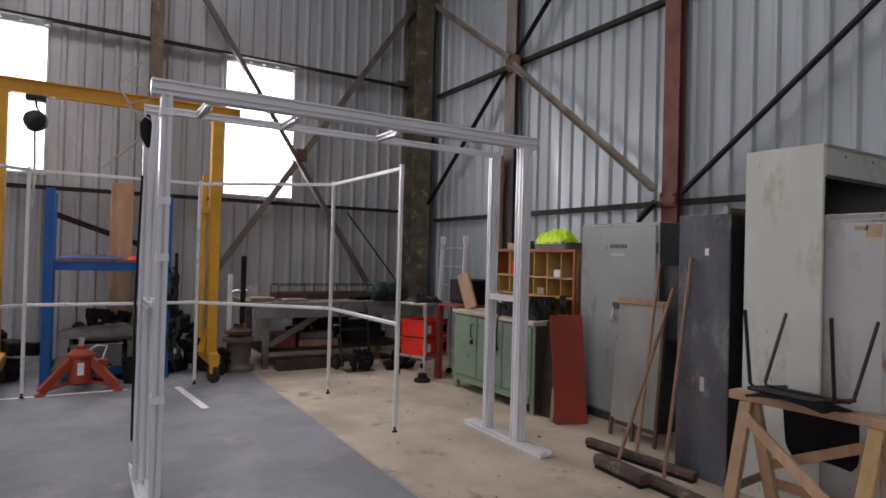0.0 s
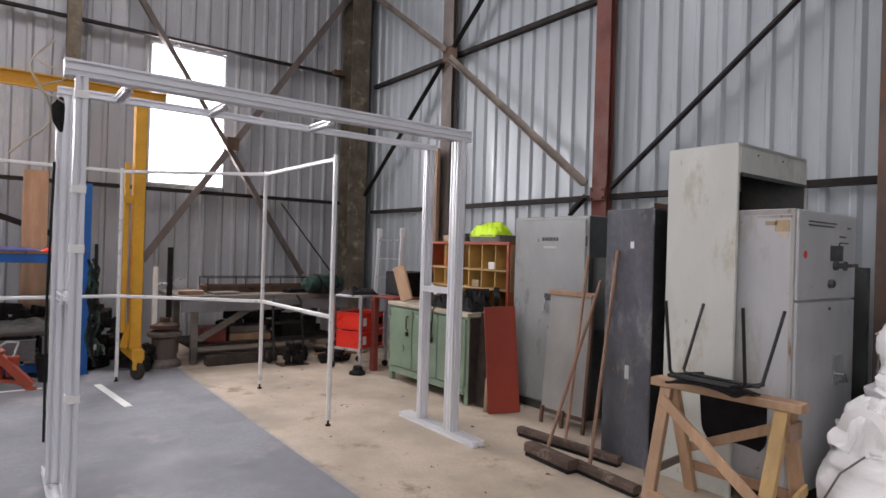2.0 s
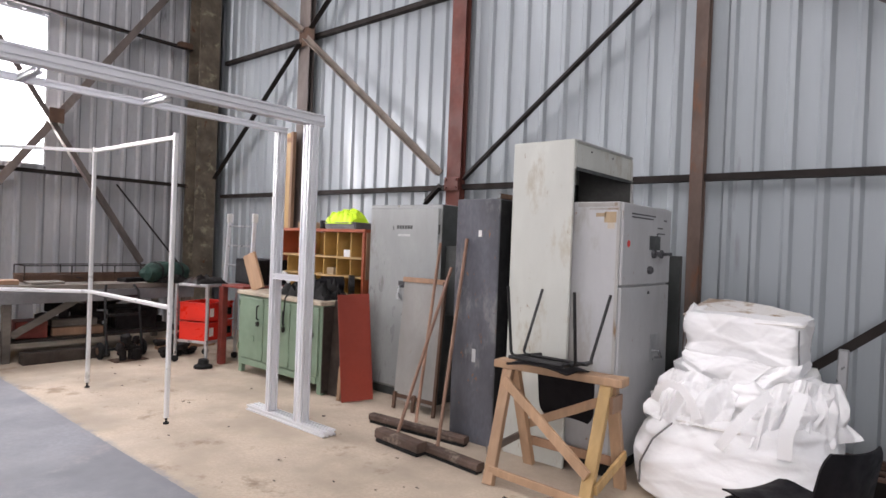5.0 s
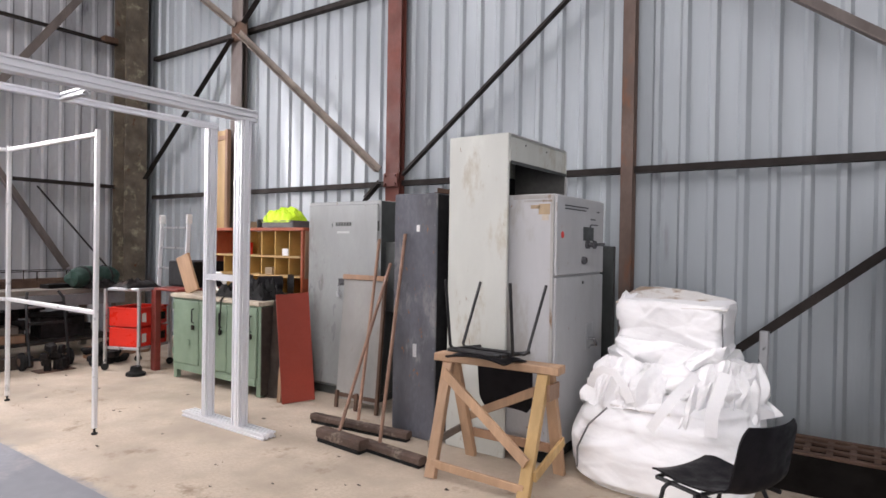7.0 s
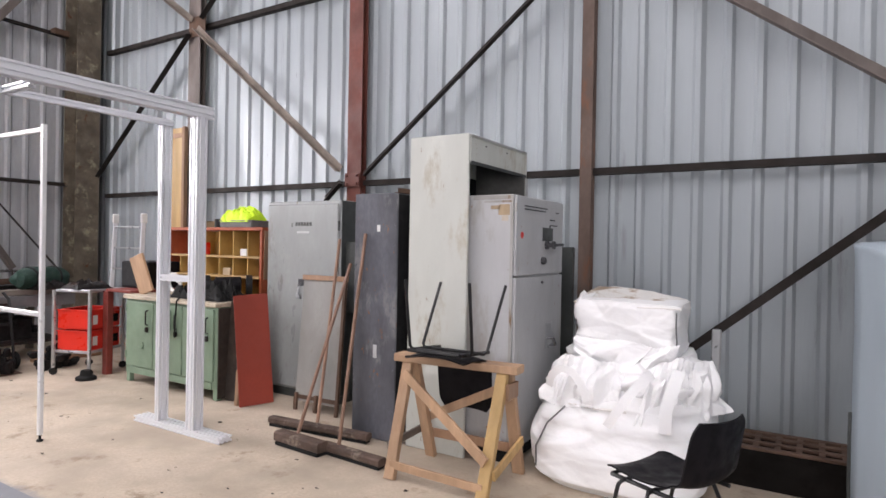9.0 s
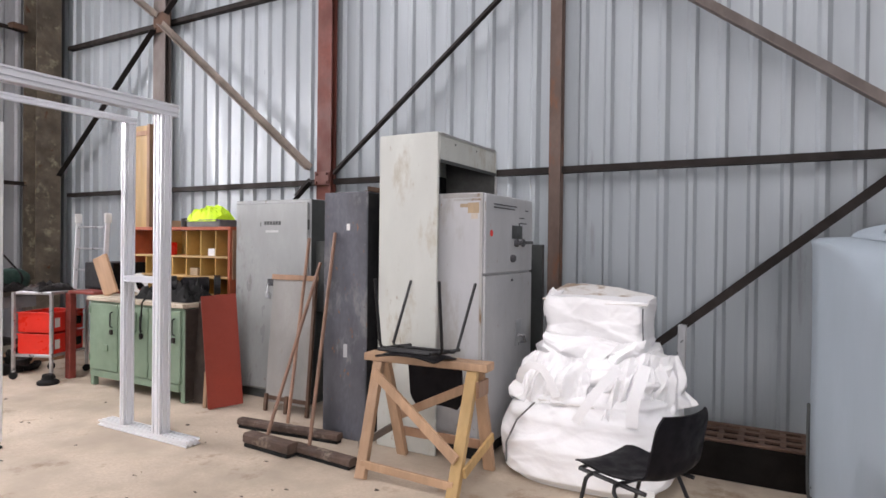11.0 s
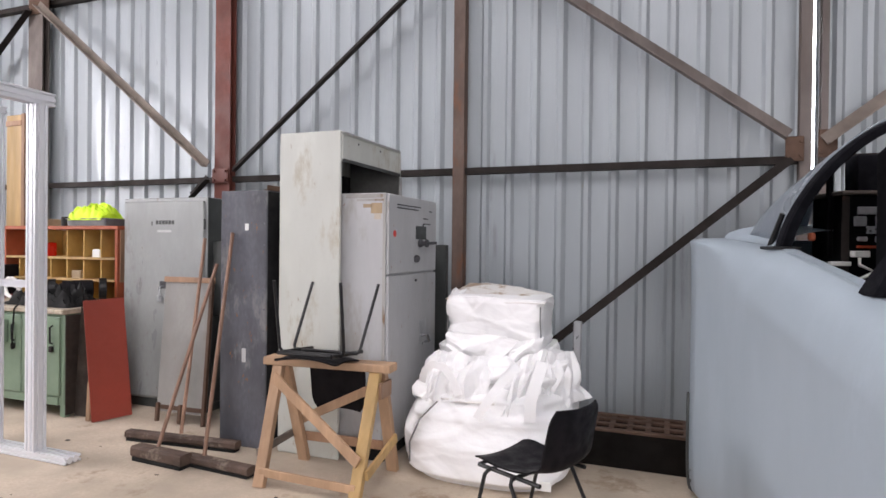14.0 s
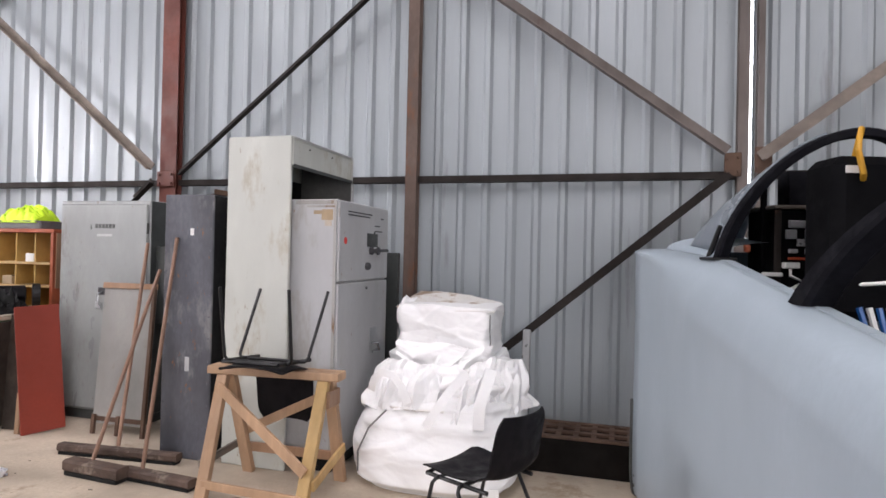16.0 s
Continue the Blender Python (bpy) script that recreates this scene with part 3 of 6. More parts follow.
# ---- mobile gantry crane ----
crane = thing("gantry_crane", pose(-7.62, 0.2, 0), "yellow steel mobile gantry crane on castors, scuffed", "crane")
o = Vector((-7.62, 0.2, 0))
part("beam", prism(bmesh.new(), h_section(0.15, 0.09, 0.012, 0.01), Vector((-7.62, -1.8, 3.15)) - o, Vector((-7.62, 1.47, 3.15)) - o), "yellow_paint", crane)
for y in (-0.87, 1.21):
    part("upright", bar(0.12, 0.15, Vector((-7.62, y, 0.30)) - o, Vector((-7.62, y, 3.072)) - o, 0.008, (0, 1, 0)), "yellow_paint", crane)
    part("inner_mast", bar(0.05, 0.06, Vector((-7.62, y - 0.12, 0.5)) - o, Vector((-7.62, y - 0.12, 2.4)) - o, 0.005, (0, 1, 0)), "yellow_paint", crane)
    part("bracket", block(Vector((-7.68, y - 0.17, 1.95)) - o, Vector((-7.56, y - 0.06, 2.03)) - o), "yellow_paint", crane)
    b = part("base", bar(0.12, 0.12, Vector((-8.35, y, 0.27)) - o, Vector((-7.36, y, 0.27)) - o, 0.008), "yellow_paint", crane)
    part("brace", bar(0.06, 0.03, Vector((-7.62, y - 0.05, 0.6)) - o, Vector((-7.62, y - 0.12, 0.33)) - o, 0.004, (0, 1, 0)), "yellow_paint", crane)
    for x in (-8.28, -7.40):
        w = part("wheel", lathe([(0.03, -0.03), (0.085, -0.03), (0.1, -0.02), (0.1, 0.02), (0.085, 0.03), (0.03, 0.03)], 18, m=Matrix.Translation(Vector((x, y, 0.1)) - o) @ pose(0, 0, 0, 90, 0, 25)), "wood_dark", crane, "worn dark castor wheel", True)
        part("fork", block(Vector((x - 0.04, y - 0.045, 0.11)) - o, Vector((x + 0.04, y + 0.045, 0.212)) - o), "yellow_paint", w)
hoist = thing("chain_hoist", pose(-7.62, -0.58, 3.072), "small dark chain hoist hanging from the yellow beam", "hoist")
part("trolley", block((-0.06, -0.09, -0.06), (0.06, 0.09, 0.0), 0.01), "black_steel", hoist)
part("body", lathe([(0.03, -0.1), (0.1, -0.07), (0.115, 0.0), (0.1, 0.07), (0.03, 0.1)], 18, m=pose(0, 0, -0.26, 0, 90, 0)), "black_steel", hoist, smooth=True)
part("chain", tube([(0, 0, -0.36), (0.01, 0.01, -0.7), (0, 0, -1.15)], 0.012, 6), "galv", hoist)
part("hook", tube([(0, 0, -0.06), (0, 0.01, -0.12), (0, 0.03, -0.15), (0, 0, -0.17)], 0.012, 6), "black_steel", hoist)

# ---- pallet rack ----
rack = thing("pallet_rack", pose(-8.3, 0.5, 0), "blue steel pallet rack with one loaded beam level", "rack")
o = Vector((-8.3, 0.5, 0))
for y in (-0.44, 0.75):
    for x in (-8.0, -8.75):
        u = part("upright", prism(bmesh.new(), [(-0.045, -0.035), (0.045, -0.035), (0.045, 0.035), (0.02, 0.035), (0.02, -0.02), (-0.02, -0.02), (-0.02, 0.035), (-0.045, 0.035)],
                                  Vector((x, y, 0.01)) - o, Vector((x, y, 2.16)) - o, (0, 1, 0)), "blue_paint", rack)
        part("base_plate", block(Vector((x - 0.06, y - 0.06, 0)) - o, Vector((x + 0.06, y + 0.06, 0.01)) - o, 0.002), "blue_paint", u)
    part("lacing", bar(0.03, 0.02, Vector((-8.03, y, 0.4)) - o, Vector((-8.72, y, 1.1)) - o), "blue_paint", rack)
    part("lacing", bar(0.03, 0.02, Vector((-8.03, y, 1.8)) - o, Vector((-8.72, y, 1.1)) - o), "blue_paint", rack)
for z in (1.305, 0.11):
    for x in (-8.0, -8.75):
        part("beam", bar(0.095, 0.045, Vector((x, -0.40, z)) - o, Vector((x, 0.71, z)) - o, 0.005), "blue_paint", rack)
for i in range(4):
    part("deck_board", block(Vector((-8.78, -0.36 + i * 0.28, 1.354)) - o, Vector((-7.96, -0.36 + i * 0.28 + 0.25, 1.38)) - o, 0.003), "wood_brown", rack)
    part("deck_board", block(Vector((-8.78, -0.36 + i * 0.28, 0.159)) - o, Vector((-7.96, -0.36 + i * 0.28 + 0.25, 0.185)) - o, 0.003), "wood_grey", rack)


def crumple(sx, sy, sz, seed, n=18, rough=0.35):
    """A heap of cloth: a bumpy low dome with folds."""
    bm = bmesh.new()
    g = []
    for i in range(n + 1):
        row = []
        for j in range(n + 1):
            u, v = i / n * 2 - 1, j / n * 2 - 1
            p = Vector((u * 2.2 + seed, v * 2.2, seed * 0.7))
            h = max(0.0, 1 - (u * u) ** 1.3) * max(0.0, 1 - (v * v) ** 1.3)
            f = 1 - rough + rough * (abs(noise.noise(p * 1.6)) * 1.6 + 0.4 * noise.noise(p * 4.1))
            e = 1 + 0.12 * noise.noise(p * 0.9)
            row.append(bm.verts.new((u * sx / 2 * e, v * sy / 2 * e, max(0.004, h ** 0.5 * f * sz))))
        g.append(row)
    for i in range(n):
        for j in range(n):
            bm.faces.new((g[i][j], g[i + 1][j], g[i + 1][j + 1], g[i][j + 1]))
    border = [g[0][j] for j in range(n + 1)] + [g[i][n] for i in range(1, n + 1)] + [g[n][j] for j in range(n - 1, -1, -1)] + [g[i][0] for i in range(n - 1, 0, -1)]
    low = [bm.verts.new((v.co.x, v.co.y, 0)) for v in border]
    k = len(border)
    for i in range(k):
        bm.faces.new((border[i], low[i], low[(i + 1) % k], border[(i + 1) % k]))
    bm.faces.new(low)
    return bm


def junk(sx, sy, h, seed):
    """A pile of old castings, boxes and short pipes."""
    rnd = random.Random(int(seed * 10))
    bm = bmesh.new()
    for i in range(16):
        t = i / 16
        k = 1 - 0.55 * t
        x, y = rnd.uniform(-0.5, 0.5) * sx * k, rnd.uniform(-0.5, 0.5) * sy * k
        z = max(0.0, t * h * 0.72)
        a, b, c = rnd.uniform(0.14, 0.34) * sx, rnd.uniform(0.14, 0.34) * sy, rnd.uniform(0.14, 0.3) * h
        m = pose(x, y, z, rnd.uniform(-12, 12) * t, rnd.uniform(-12, 12) * t, rnd.uniform(0, 180))
        if i % 3 == 1:
            lathe([(a * 0.5, 0), (a * 0.62, 0.1 * c), (a * 0.62, 0.8 * c), (a * 0.35, c), (a * 0.2, c * 1.1)], 12, bm, m)
        else:
            box(bm, (-a / 2, -b / 2, 0), (a / 2, b / 2, c), 0.012, m)
        if i < 6:
            box(bm, (-a / 2, -b / 2, 0), (a / 2, b / 2, z + c * 0.6), 0.01, pose(x * 0.8, y * 0.8, 0, 0, 0, rnd.uniform(0, 90)))
    return bm


simple("cloth", crumple(0.5, 0.70, 0.05, 3.1), "blue_cloth", "crumpled dark blue cloth lying on the rack", "cloth", m=pose(-8.2, -0.02, 1.381), smooth=True)
simple("tarpaulin", crumple(0.4, 0.42, 0.07, 8.4), "bright_red", "folded red sheet lying on the rack", "cloth", m=pose(-8.15, 0.55, 1.381), smooth=True)
for x, z, L, w, lab in ((-9.05, 2.36, 0.26, 0.06, "long pale plank standing upright against the wall"), (-9.18, 2.2, 0.16, 0.05, "narrow pale board standing upright against the wall")):
    simple("plank", block((x, 0.18, 0), (x + w, 0.18 + L, z), 0.004), "wood_pale" if L > 0.2 else "wood_brown", lab, "plank")


def crate(sx, sy, sz, mat, t=0.012):
    """An open storage bin with a rim."""
    bm = bmesh.new()
    box(bm, (-sx / 2, -sy / 2, 0), (sx / 2, sy / 2, t))
    for s in (-1, 1):
        box(bm, (s * sx / 2 - t / 2, -sy / 2, t), (s * sx / 2 + t / 2, sy / 2, sz))
        box(bm, (-sx / 2 + t / 2, s * sy / 2 - t / 2, t), (sx / 2 - t / 2, s * sy / 2 + t / 2, sz))
        box(bm, (s * sx / 2 - t * 1.5, -sy / 2 - t, sz), (s * sx / 2 + t * 1.5, sy / 2 + t, sz + t), 0.003)
        box(bm, (-sx / 2 + t * 1.5, s * sy / 2 - t * 1.5, sz), (sx / 2 - t * 1.5, s * sy / 2 + t * 1.5, sz + t), 0.003)
    return bm


for y, h in ((0.05, 0.22), (0.62, 0.24)):
    simple("storage_box", crate(0.55, 0.5, h, ""), "grey_plastic", "grey plastic storage box on the bottom rack level", "box", "boxes on the rack", m=pose(-8.3, y, 0.186))
simple("plank", block((-8.6, -0.1, 0.45), (-8.1, 0.9, 0.49)), "wood_grey", "grey weathered board lying across storage boxes", "plank")

simple("blanket", crumple(0.55, 1.05, 0.13, 91.0, 30, 0.45), "grey_cloth", "grey dusty blanket slumped over the board on the rack", "blanket", m=pose(-8.33, 0.22, 0.4905), smooth=True)
hoses = thing("air_hoses", pose(-7.99, 0.83, 0), "tangle of dark green and black air hoses hung on the rack", "hoses")
for k in range(7):
    rk = random.Random(70 + k)
    z0, z1 = rk.uniform(0.06, 0.5), rk.uniform(1.0, 1.5)
    loop = [(rk.uniform(-0.05, 0.05) + 0.05, 0.045 * math.sin(i * 0.9 + k) + rk.uniform(-0.03, 0.03), z0 + (z1 - z0) * i / 9) for i in range(10)]
    part("hose", tube(loop, rk.uniform(0.012, 0.022), 8), "green_cloth" if k % 2 else "black_rubber", hoses, smooth=True)
part("coupling", rod(0.016, (0.09, 0.03, 0.28), (0.09, 0.03, 0.34)), "galv", hoses, "pale metal coupling")

# ---- tripod jack ----
jack = thing("tripod_jack", pose(-7.62, -0.10, 0), "orange aircraft tripod jack with chrome ram, grubby", "jack")
part("body", lathe([(0.10, 0.06), (0.12, 0.08), (0.12, 0.34), (0.135, 0.35), (0.135, 0.38), (0.09, 0.42), (0.05, 0.43), (0.05, 0.47)], 20), "orange_paint", jack, smooth=True)
part("ram", lathe([(0.03, 0.471), (0.03, 0.53), (0.045, 0.535), (0.045, 0.55)], 14), "chrome", jack)
for a in (-60, 60, 180):
    leg = part("leg", bmesh.new(), "orange_paint", jack)
    bm = prism(bmesh.new(), rect(0.09, 0.05, 0.006), (0.09, 0, 0.33), (0.40, 0, 0.035))
    prism(bm, rect(0.03, 0.03, 0.003), (0.09, 0, 0.09), (0.36, 0, 0.05))
    bm.to_mesh(leg.data)
    bm.free()
    leg.matrix_basis = pose(0, 0, 0, 0, 0, a)
    part("foot", lathe([(0.055, 0), (0.055, 0.012), (0.02, 0.03)], 12, m=pose(0.40, 0, 0)), "orange_paint", leg)
part("pump", block((-0.02, 0.14, 0.12), (0.10, 0.25, 0.32), 0.01), "orange_paint", jack)
part("hose", tube([(0.04, 0.2, 0.32), (0.05, 0.24, 0.46), (0.05, 0.14, 0.47), (0.03, 0.08, 0.42)], 0.012, 8), "galv", jack, smooth=True)
part("sticker", block((0.118, -0.03, 0.17), (0.124, 0.03, 0.30), 0.001), "paper", jack, "white paper sticker")
simple("bucket", lathe([(0.10, 0), (0.13, 0.26), (0.135, 0.26), (0.135, 0.27), (0.12, 0.27), (0.095, 0.02)], 18), "clutter_dark", "dark dirty bucket standing on the floor", "bucket", m=pose(-7.78, 0.42, 0), smooth=True)

# ---- workbench and what stands round it ----
bench = thing("workbench", pose(-8.5, 2.85, 0), "old grey timber workbench with a thick worn top", "workbench")
o = Vector((-8.5, 2.85, 0))
for i in range(5):
    part("top_plank", block(Vector((-9.05 + i * 0.222, 1.74, 0.80 + 0.003 * (i % 2))) - o, Vector((-9.05 + i * 0.222 + 0.217, 4.10, 0.865)) - o, 0.006), "wood_grey", bench)
part("apron", block(Vector((-7.96, 1.78, 0.66)) - o, Vector((-7.92, 4.06, 0.798)) - o, 0.004), "grey_plastic", bench)
for x, y in ((-8.0, 1.95), (-8.0, 4.0), (-8.95, 1.95), (-8.95, 4.0)):
    part("leg", block(Vector((x - 0.04, y - 0.04, 0)) - o, Vector((x + 0.039, y + 0.04, 0.797)) - o, 0.005), "wood_grey", bench)
part("brace", bar(0.08, 0.03, Vector((-8.0, 2.0, 0.30)) - o, Vector((-8.0, 2.75, 0.74)) - o), "wood_grey", bench)
part("shelf", block(Vector((-8.95, 1.90, 0.20)) - o, Vector((-8.06, 4.05, 0.23)) - o, 0.004), "wood_dark", bench)

tray = thing("wire_tray", pose(-8.55, 2.95, 0.866), "long shallow dark steel tray with open sides", "tray")
for s in (-1, 1):
    part("rail", bar(0.012, 0.012, (s * 0.2, -0.75, 0.20), (s * 0.2, 0.75, 0.20), 0.002), "steel_dark", tray)
    part("rail", bar(0.012, 0.012, (-0.19, s * 0.75, 0.20), (0.19, s * 0.75, 0.20), 0.002), "steel_dark", tray)
    for y in (-0.75, -0.25, 0.25, 0.75):
        part("stanchion", bar(0.012, 0.012, (s * 0.2, y, 0.03), (s * 0.2, y, 0.195), 0.002), "steel_dark", tray)
part("pan", crate(0.4, 1.5, 0.08, ""), "steel_rusty", tray)
simple("scrap_heap", junk(0.3, 1.2, 0.07, 5.2), "clutter_dark", "heap of dark rusty small parts in the tray", "scrap", m=pose(-8.55, 2.95, 0.880), kind="stuff")
for i, (x, y, sx, sy, sz, mat) in enumerate(((-8.2, 1.95, 0.2, 0.3, 0.05, "wood_brown"), (-8.15, 2.35, 0.25, 0.35, 0.03, "wood_grey"), (-8.2, 3.35, 0.16, 0.3, 0.05, "clutter_dark"))):
    simple("offcut", block((-sx / 2, -sy / 2, 0), (sx / 2, sy / 2, sz), 0.005), mat, "small offcut of board lying on the workbench", "offcut", "offcuts on the bench", m=pose(x, y, 0.866, 0, 0, i * 13 - 10))

roll = thing("holdall", pose(-8.05, 3.72, 0.866), "rolled dark green canvas holdall on the bench end", "bag")
bm = lathe([(0.02, -0.42), (0.12, -0.40), (0.16, -0.3), (0.15, -0.1), (0.165, 0.1), (0.15, 0.3), (0.11, 0.39), (0.02, 0.41)], 28)
for v in bm.verts:
    v.co += v.co.normalized() * 0.07 * noise.noise(v.co * 7)
    v.co.x *= 1.15
bmesh.ops.transform(bm, matrix=pose(0, 0, 0.125, 90, 0, 20) @ Matrix.Scale(0.80, 4), verts=bm.verts)
part("body", bm, "green_cloth", roll, smooth=True)
for a in (-0.18, 0.16):
    part("strap", tube([Matrix.Rotation(radians(20), 4, "Z") @ Vector((0.152 * math.cos(t), a, 0.135 + 0.13 * math.sin(t))) for t in [k * 0.52 for k in range(12)]], 0.012, 6, closed=True), "black_rubber", roll)
simple("clutter_pile", crumple(0.3, 0.4, 0.14, 12.2, 18, 0.5), "clutter_dark", "tangled heap of dark leaves and cable on the bench", "clutter", m=pose(-7.95, 4.0 - 0.25, 0.866), kind="stuff")

# things under the bench
random.seed(4)
for i, (x, y, sx, sy, sz, mat, nm) in enumerate(((-8.3, 2.25, 0.3, 0.32, 0.2, "red_paint", "toolbox"), (-8.35, 2.75, 0.4, 0.55, 0.10, "wood_brown", "timber_offcut"),
                                               (-8.4, 2.72, 0.35, 0.5, 0.09, "wood_grey", "timber_offcut"), (-8.5, 3.5, 0.4, 0.5, 0.26, "clutter_dark", "box"))):
    zz = 0.231 + (0.101 if i == 2 else 0)
    simple(nm, block((-sx / 2, -sy / 2, 0), (sx / 2, sy / 2, sz), 0.01), mat, "dusty %s on the shelf below the bench" % nm.replace("_", " "), nm.replace("_", " "), m=pose(x, y, zz, 0, 0, random.uniform(-8, 8)))
# dark pile added to deepen the shadow among the things under the bench
simple("scrap_heap", junk(0.55, 1.75, 0.46, 58.0), "clutter_dark", "dark jumble of parts filling the deep shade below the bench", "scrap", m=pose(-8.62, 3.0, 0.231), kind="stuff")
simple("beam_offcut", block((-7.9, 2.05, 0), (-7.75, 2.95, 0.13), 0.01), "wood_dark", "dark timber beam lying on the floor by the bench", "timber")
simple("beam_offcut", block((-7.92, 3.55, 0), (-7.74, 4.3, 0.14), 0.01), "wood_brown", "brown timber beam lying on the floor by the bench", "timber")

truck = thing("sack_truck", pose(-7.55, 3.03, 0), "old black steel sack truck leaning on the workbench", "hand truck")
R0 = pose(0, 0, 0, 0, -9, 0)
for s in (-1, 1):
    part("side_tube", tube([R0 @ Vector(p) for p in ((0.02, s * 0.2, 0.06), (0, s * 0.2, 0.5), (0, s * 0.19, 0.8), (-0.05, s * 0.16, 0.88))], 0.016, 8), "black_steel", truck, smooth=True)
    w = part("wheel", lathe([(0.02, -0.03), (0.08, -0.03), (0.1, -0.015), (0.1, 0.015), (0.08, 0.03), (0.02, 0.03)], 18, m=pose(-0.09, s * 0.24, 0.1, 90, 0, 0)), "black_rubber", truck, smooth=True)
    part("hub", lathe([(0.045, -0.032), (0.045, 0.032)], 12, m=pose(-0.09, s * 0.24, 0.1, 90, 0, 0)), "steel_rusty", w)
for z in (0.12, 0.32, 0.52, 0.74):
    part("crossbar", bar(0.03, 0.012, R0 @ Vector((0, -0.19, z)), R0 @ Vector((0, 0.19, z)), 0.003), "black_steel", truck)
part("toe_plate", block((0.0, -0.19, 0.0), (0.22, 0.19, 0.01), 0.003), "steel_rusty", truck)
tagged(part("load", junk(0.26, 0.36, 0.34, 2.7), "clutter_dark", truck, "dark rusty machine parts", m=pose(0.15, 0, 0.012)), "dark rusty machine parts", kind="stuff")
simple("scrap_heap", junk(0.4, 0.5, 0.3, 21.0), "clutter_dark", "dark heap of scrap castings on the floor", "scrap", m=pose(-7.4, 3.55, 0), kind="stuff")

# pedestal tool with a white column
tool = thing("pedestal_tool", pose(-8.05, 1.62, 0), "pedestal machine with white column on a dirty base", "machine")
part("base", lathe([(0.2, 0), (0.2, 0.05), (0.15, 0.1), (0.14, 0.35), (0.2, 0.38), (0.2, 0.42), (0.08, 0.46)], 16), "steel_mauve", tool, smooth=True)
part("table", lathe([(0.03, 0.461), (0.17, 0.47), (0.17, 0.51), (0.06, 0.55), (0.06, 0.60)], 18), "steel_rusty", tool, smooth=True)
part("column", bar(0.05, 0.05, (0, -0.12, 0.52), (0, -0.12, 1.22), 0.006), "paper", tool, "white painted column")
part("column", bar(0.06, 0.05, (0, 0.04, 0.60), (0, 0.04, 1.46), 0.006), "clutter_dark", tool)
part("arm", rod(0.02, (0.0, -0.1, 1.0), (0.0, 0.16, 1.02)), "galv", tool)
part("handle", lathe([(0.0, -0.01), (0.07, -0.01), (0.07, 0.01), (0.0, 0.01)], 14, m=pose(0.04, 0.15, 1.02, 0, 90, 0)), "galv", tool)
for i, (x, y, h) in enumerate(((-7.95, 1.95 - 0.55, 0.34), (-8.3, 1.1, 0.5), (-8.4, 0.75, 0.4))):
    simple("scrap_heap", junk(0.4, 0.4, h, 30.0 + i * 4), "clutter_dark", "dark oily machine parts piled on the floor", "scrap", "scrap by the crane", m=pose(x, y, 0), kind="stuff")

for x, y, sx, sy, h, sd in ((-8.6, -0.95, 0.9, 0.7, 0.75, 71.0), (-8.9, 0.15, 0.5, 0.9, 0.9, 77.0), (-8.85, 1.1, 0.6, 0.5, 0.8, 83.0)):
    simple("scrap_heap", junk(sx, sy, h, sd), "clutter_dark", "dark heap of old machine parts by the wall", "scrap", "scrap by the wall", m=pose(x, y, 0), kind="stuff")

# ---- red crate trolley ----
trolley = thing("trolley", pose(-6.90, 3.70, 0, 0, 0, 22), "grey steel trolley carrying two red plastic crates", "trolley")
for x in (-0.22, 0.22):
    for y in (-0.26, 0.26):
        leg = part("leg", bar(0.03, 0.03, (x, y, 0.08), (x, y, 0.92), 0.003, (1, 0, 0)), "galv", trolley)
        part("castor", lathe([(0.01, -0.02), (0.035, -0.02), (0.04, -0.01), (0.04, 0.01), (0.035, 0.02), (0.01, 0.02)], 14, m=pose(x, y, 0.041, 90, 0, 30)), "black_rubber", leg)
for z in (0.24, 0.90):
    part("shelf", block((-0.21, -0.25, z), (0.21, 0.25, z + 0.03), 0.004), "galv", trolley)
for z in (0.271, 0.50):
    c = thing("crate", pose(-6.90, 3.70, z, 0, 0, 22), "bright red plastic crate with a white label on trolley", "crate", "red crates")
    part("tub", crate(0.38, 0.46, 0.2, ""), "bright_red", c)
    part("sticker", block((0.199, -0.19, 0.05), (0.203, -0.12, 0.15), 0.001), "paper", c, "white paper label")
    part("window", block((0.199, 0.08, 0.05), (0.203, 0.2, 0.14), 0.001), "clutter_dark", c, "dark handle opening")
simple("clutter_pile", crumple(0.36, 0.4, 0.10, 40.0, 18, 0.5), "clutter_dark", "dark tools and rags heaped on the trolley top", "clutter", m=pose(-6.92, 3.68, 0.931), kind="stuff")
simple("rubber_foot", lathe([(0.1, 0), (0.1, 0.03), (0.06, 0.05), (0.05, 0.1)], 12), "black_rubber", "black rubber base block on the floor", "block", m=pose(-6.50, 3.46, 0))

# ---- ladder ----
ladder = thing("ladder", pose(-7.76, 4.45, 0), "silver aluminium ladder leaning on the wall", "ladder")
for x in (-0.35, 0.30):
    r = part("stile", bar(0.055, 0.024, (x, 0.14, 0), (x, 0.22, 1.82), 0.004, (0, 1, 0)), "alu", ladder)
    part("end_cap", block((x - 0.018, 0.175, 1.70), (x + 0.018, 0.265, 1.83), 0.012), "paper", r, "pale plastic end cap")
for i in range(6):
    z = 0.25 + 0.28 * i
    part("rung", bar(0.022, 0.022, (-0.337, 0.14 + 0.044 * z, z), (0.287, 0.14 + 0.044 * z, z), 0.004), "galv", ladder)

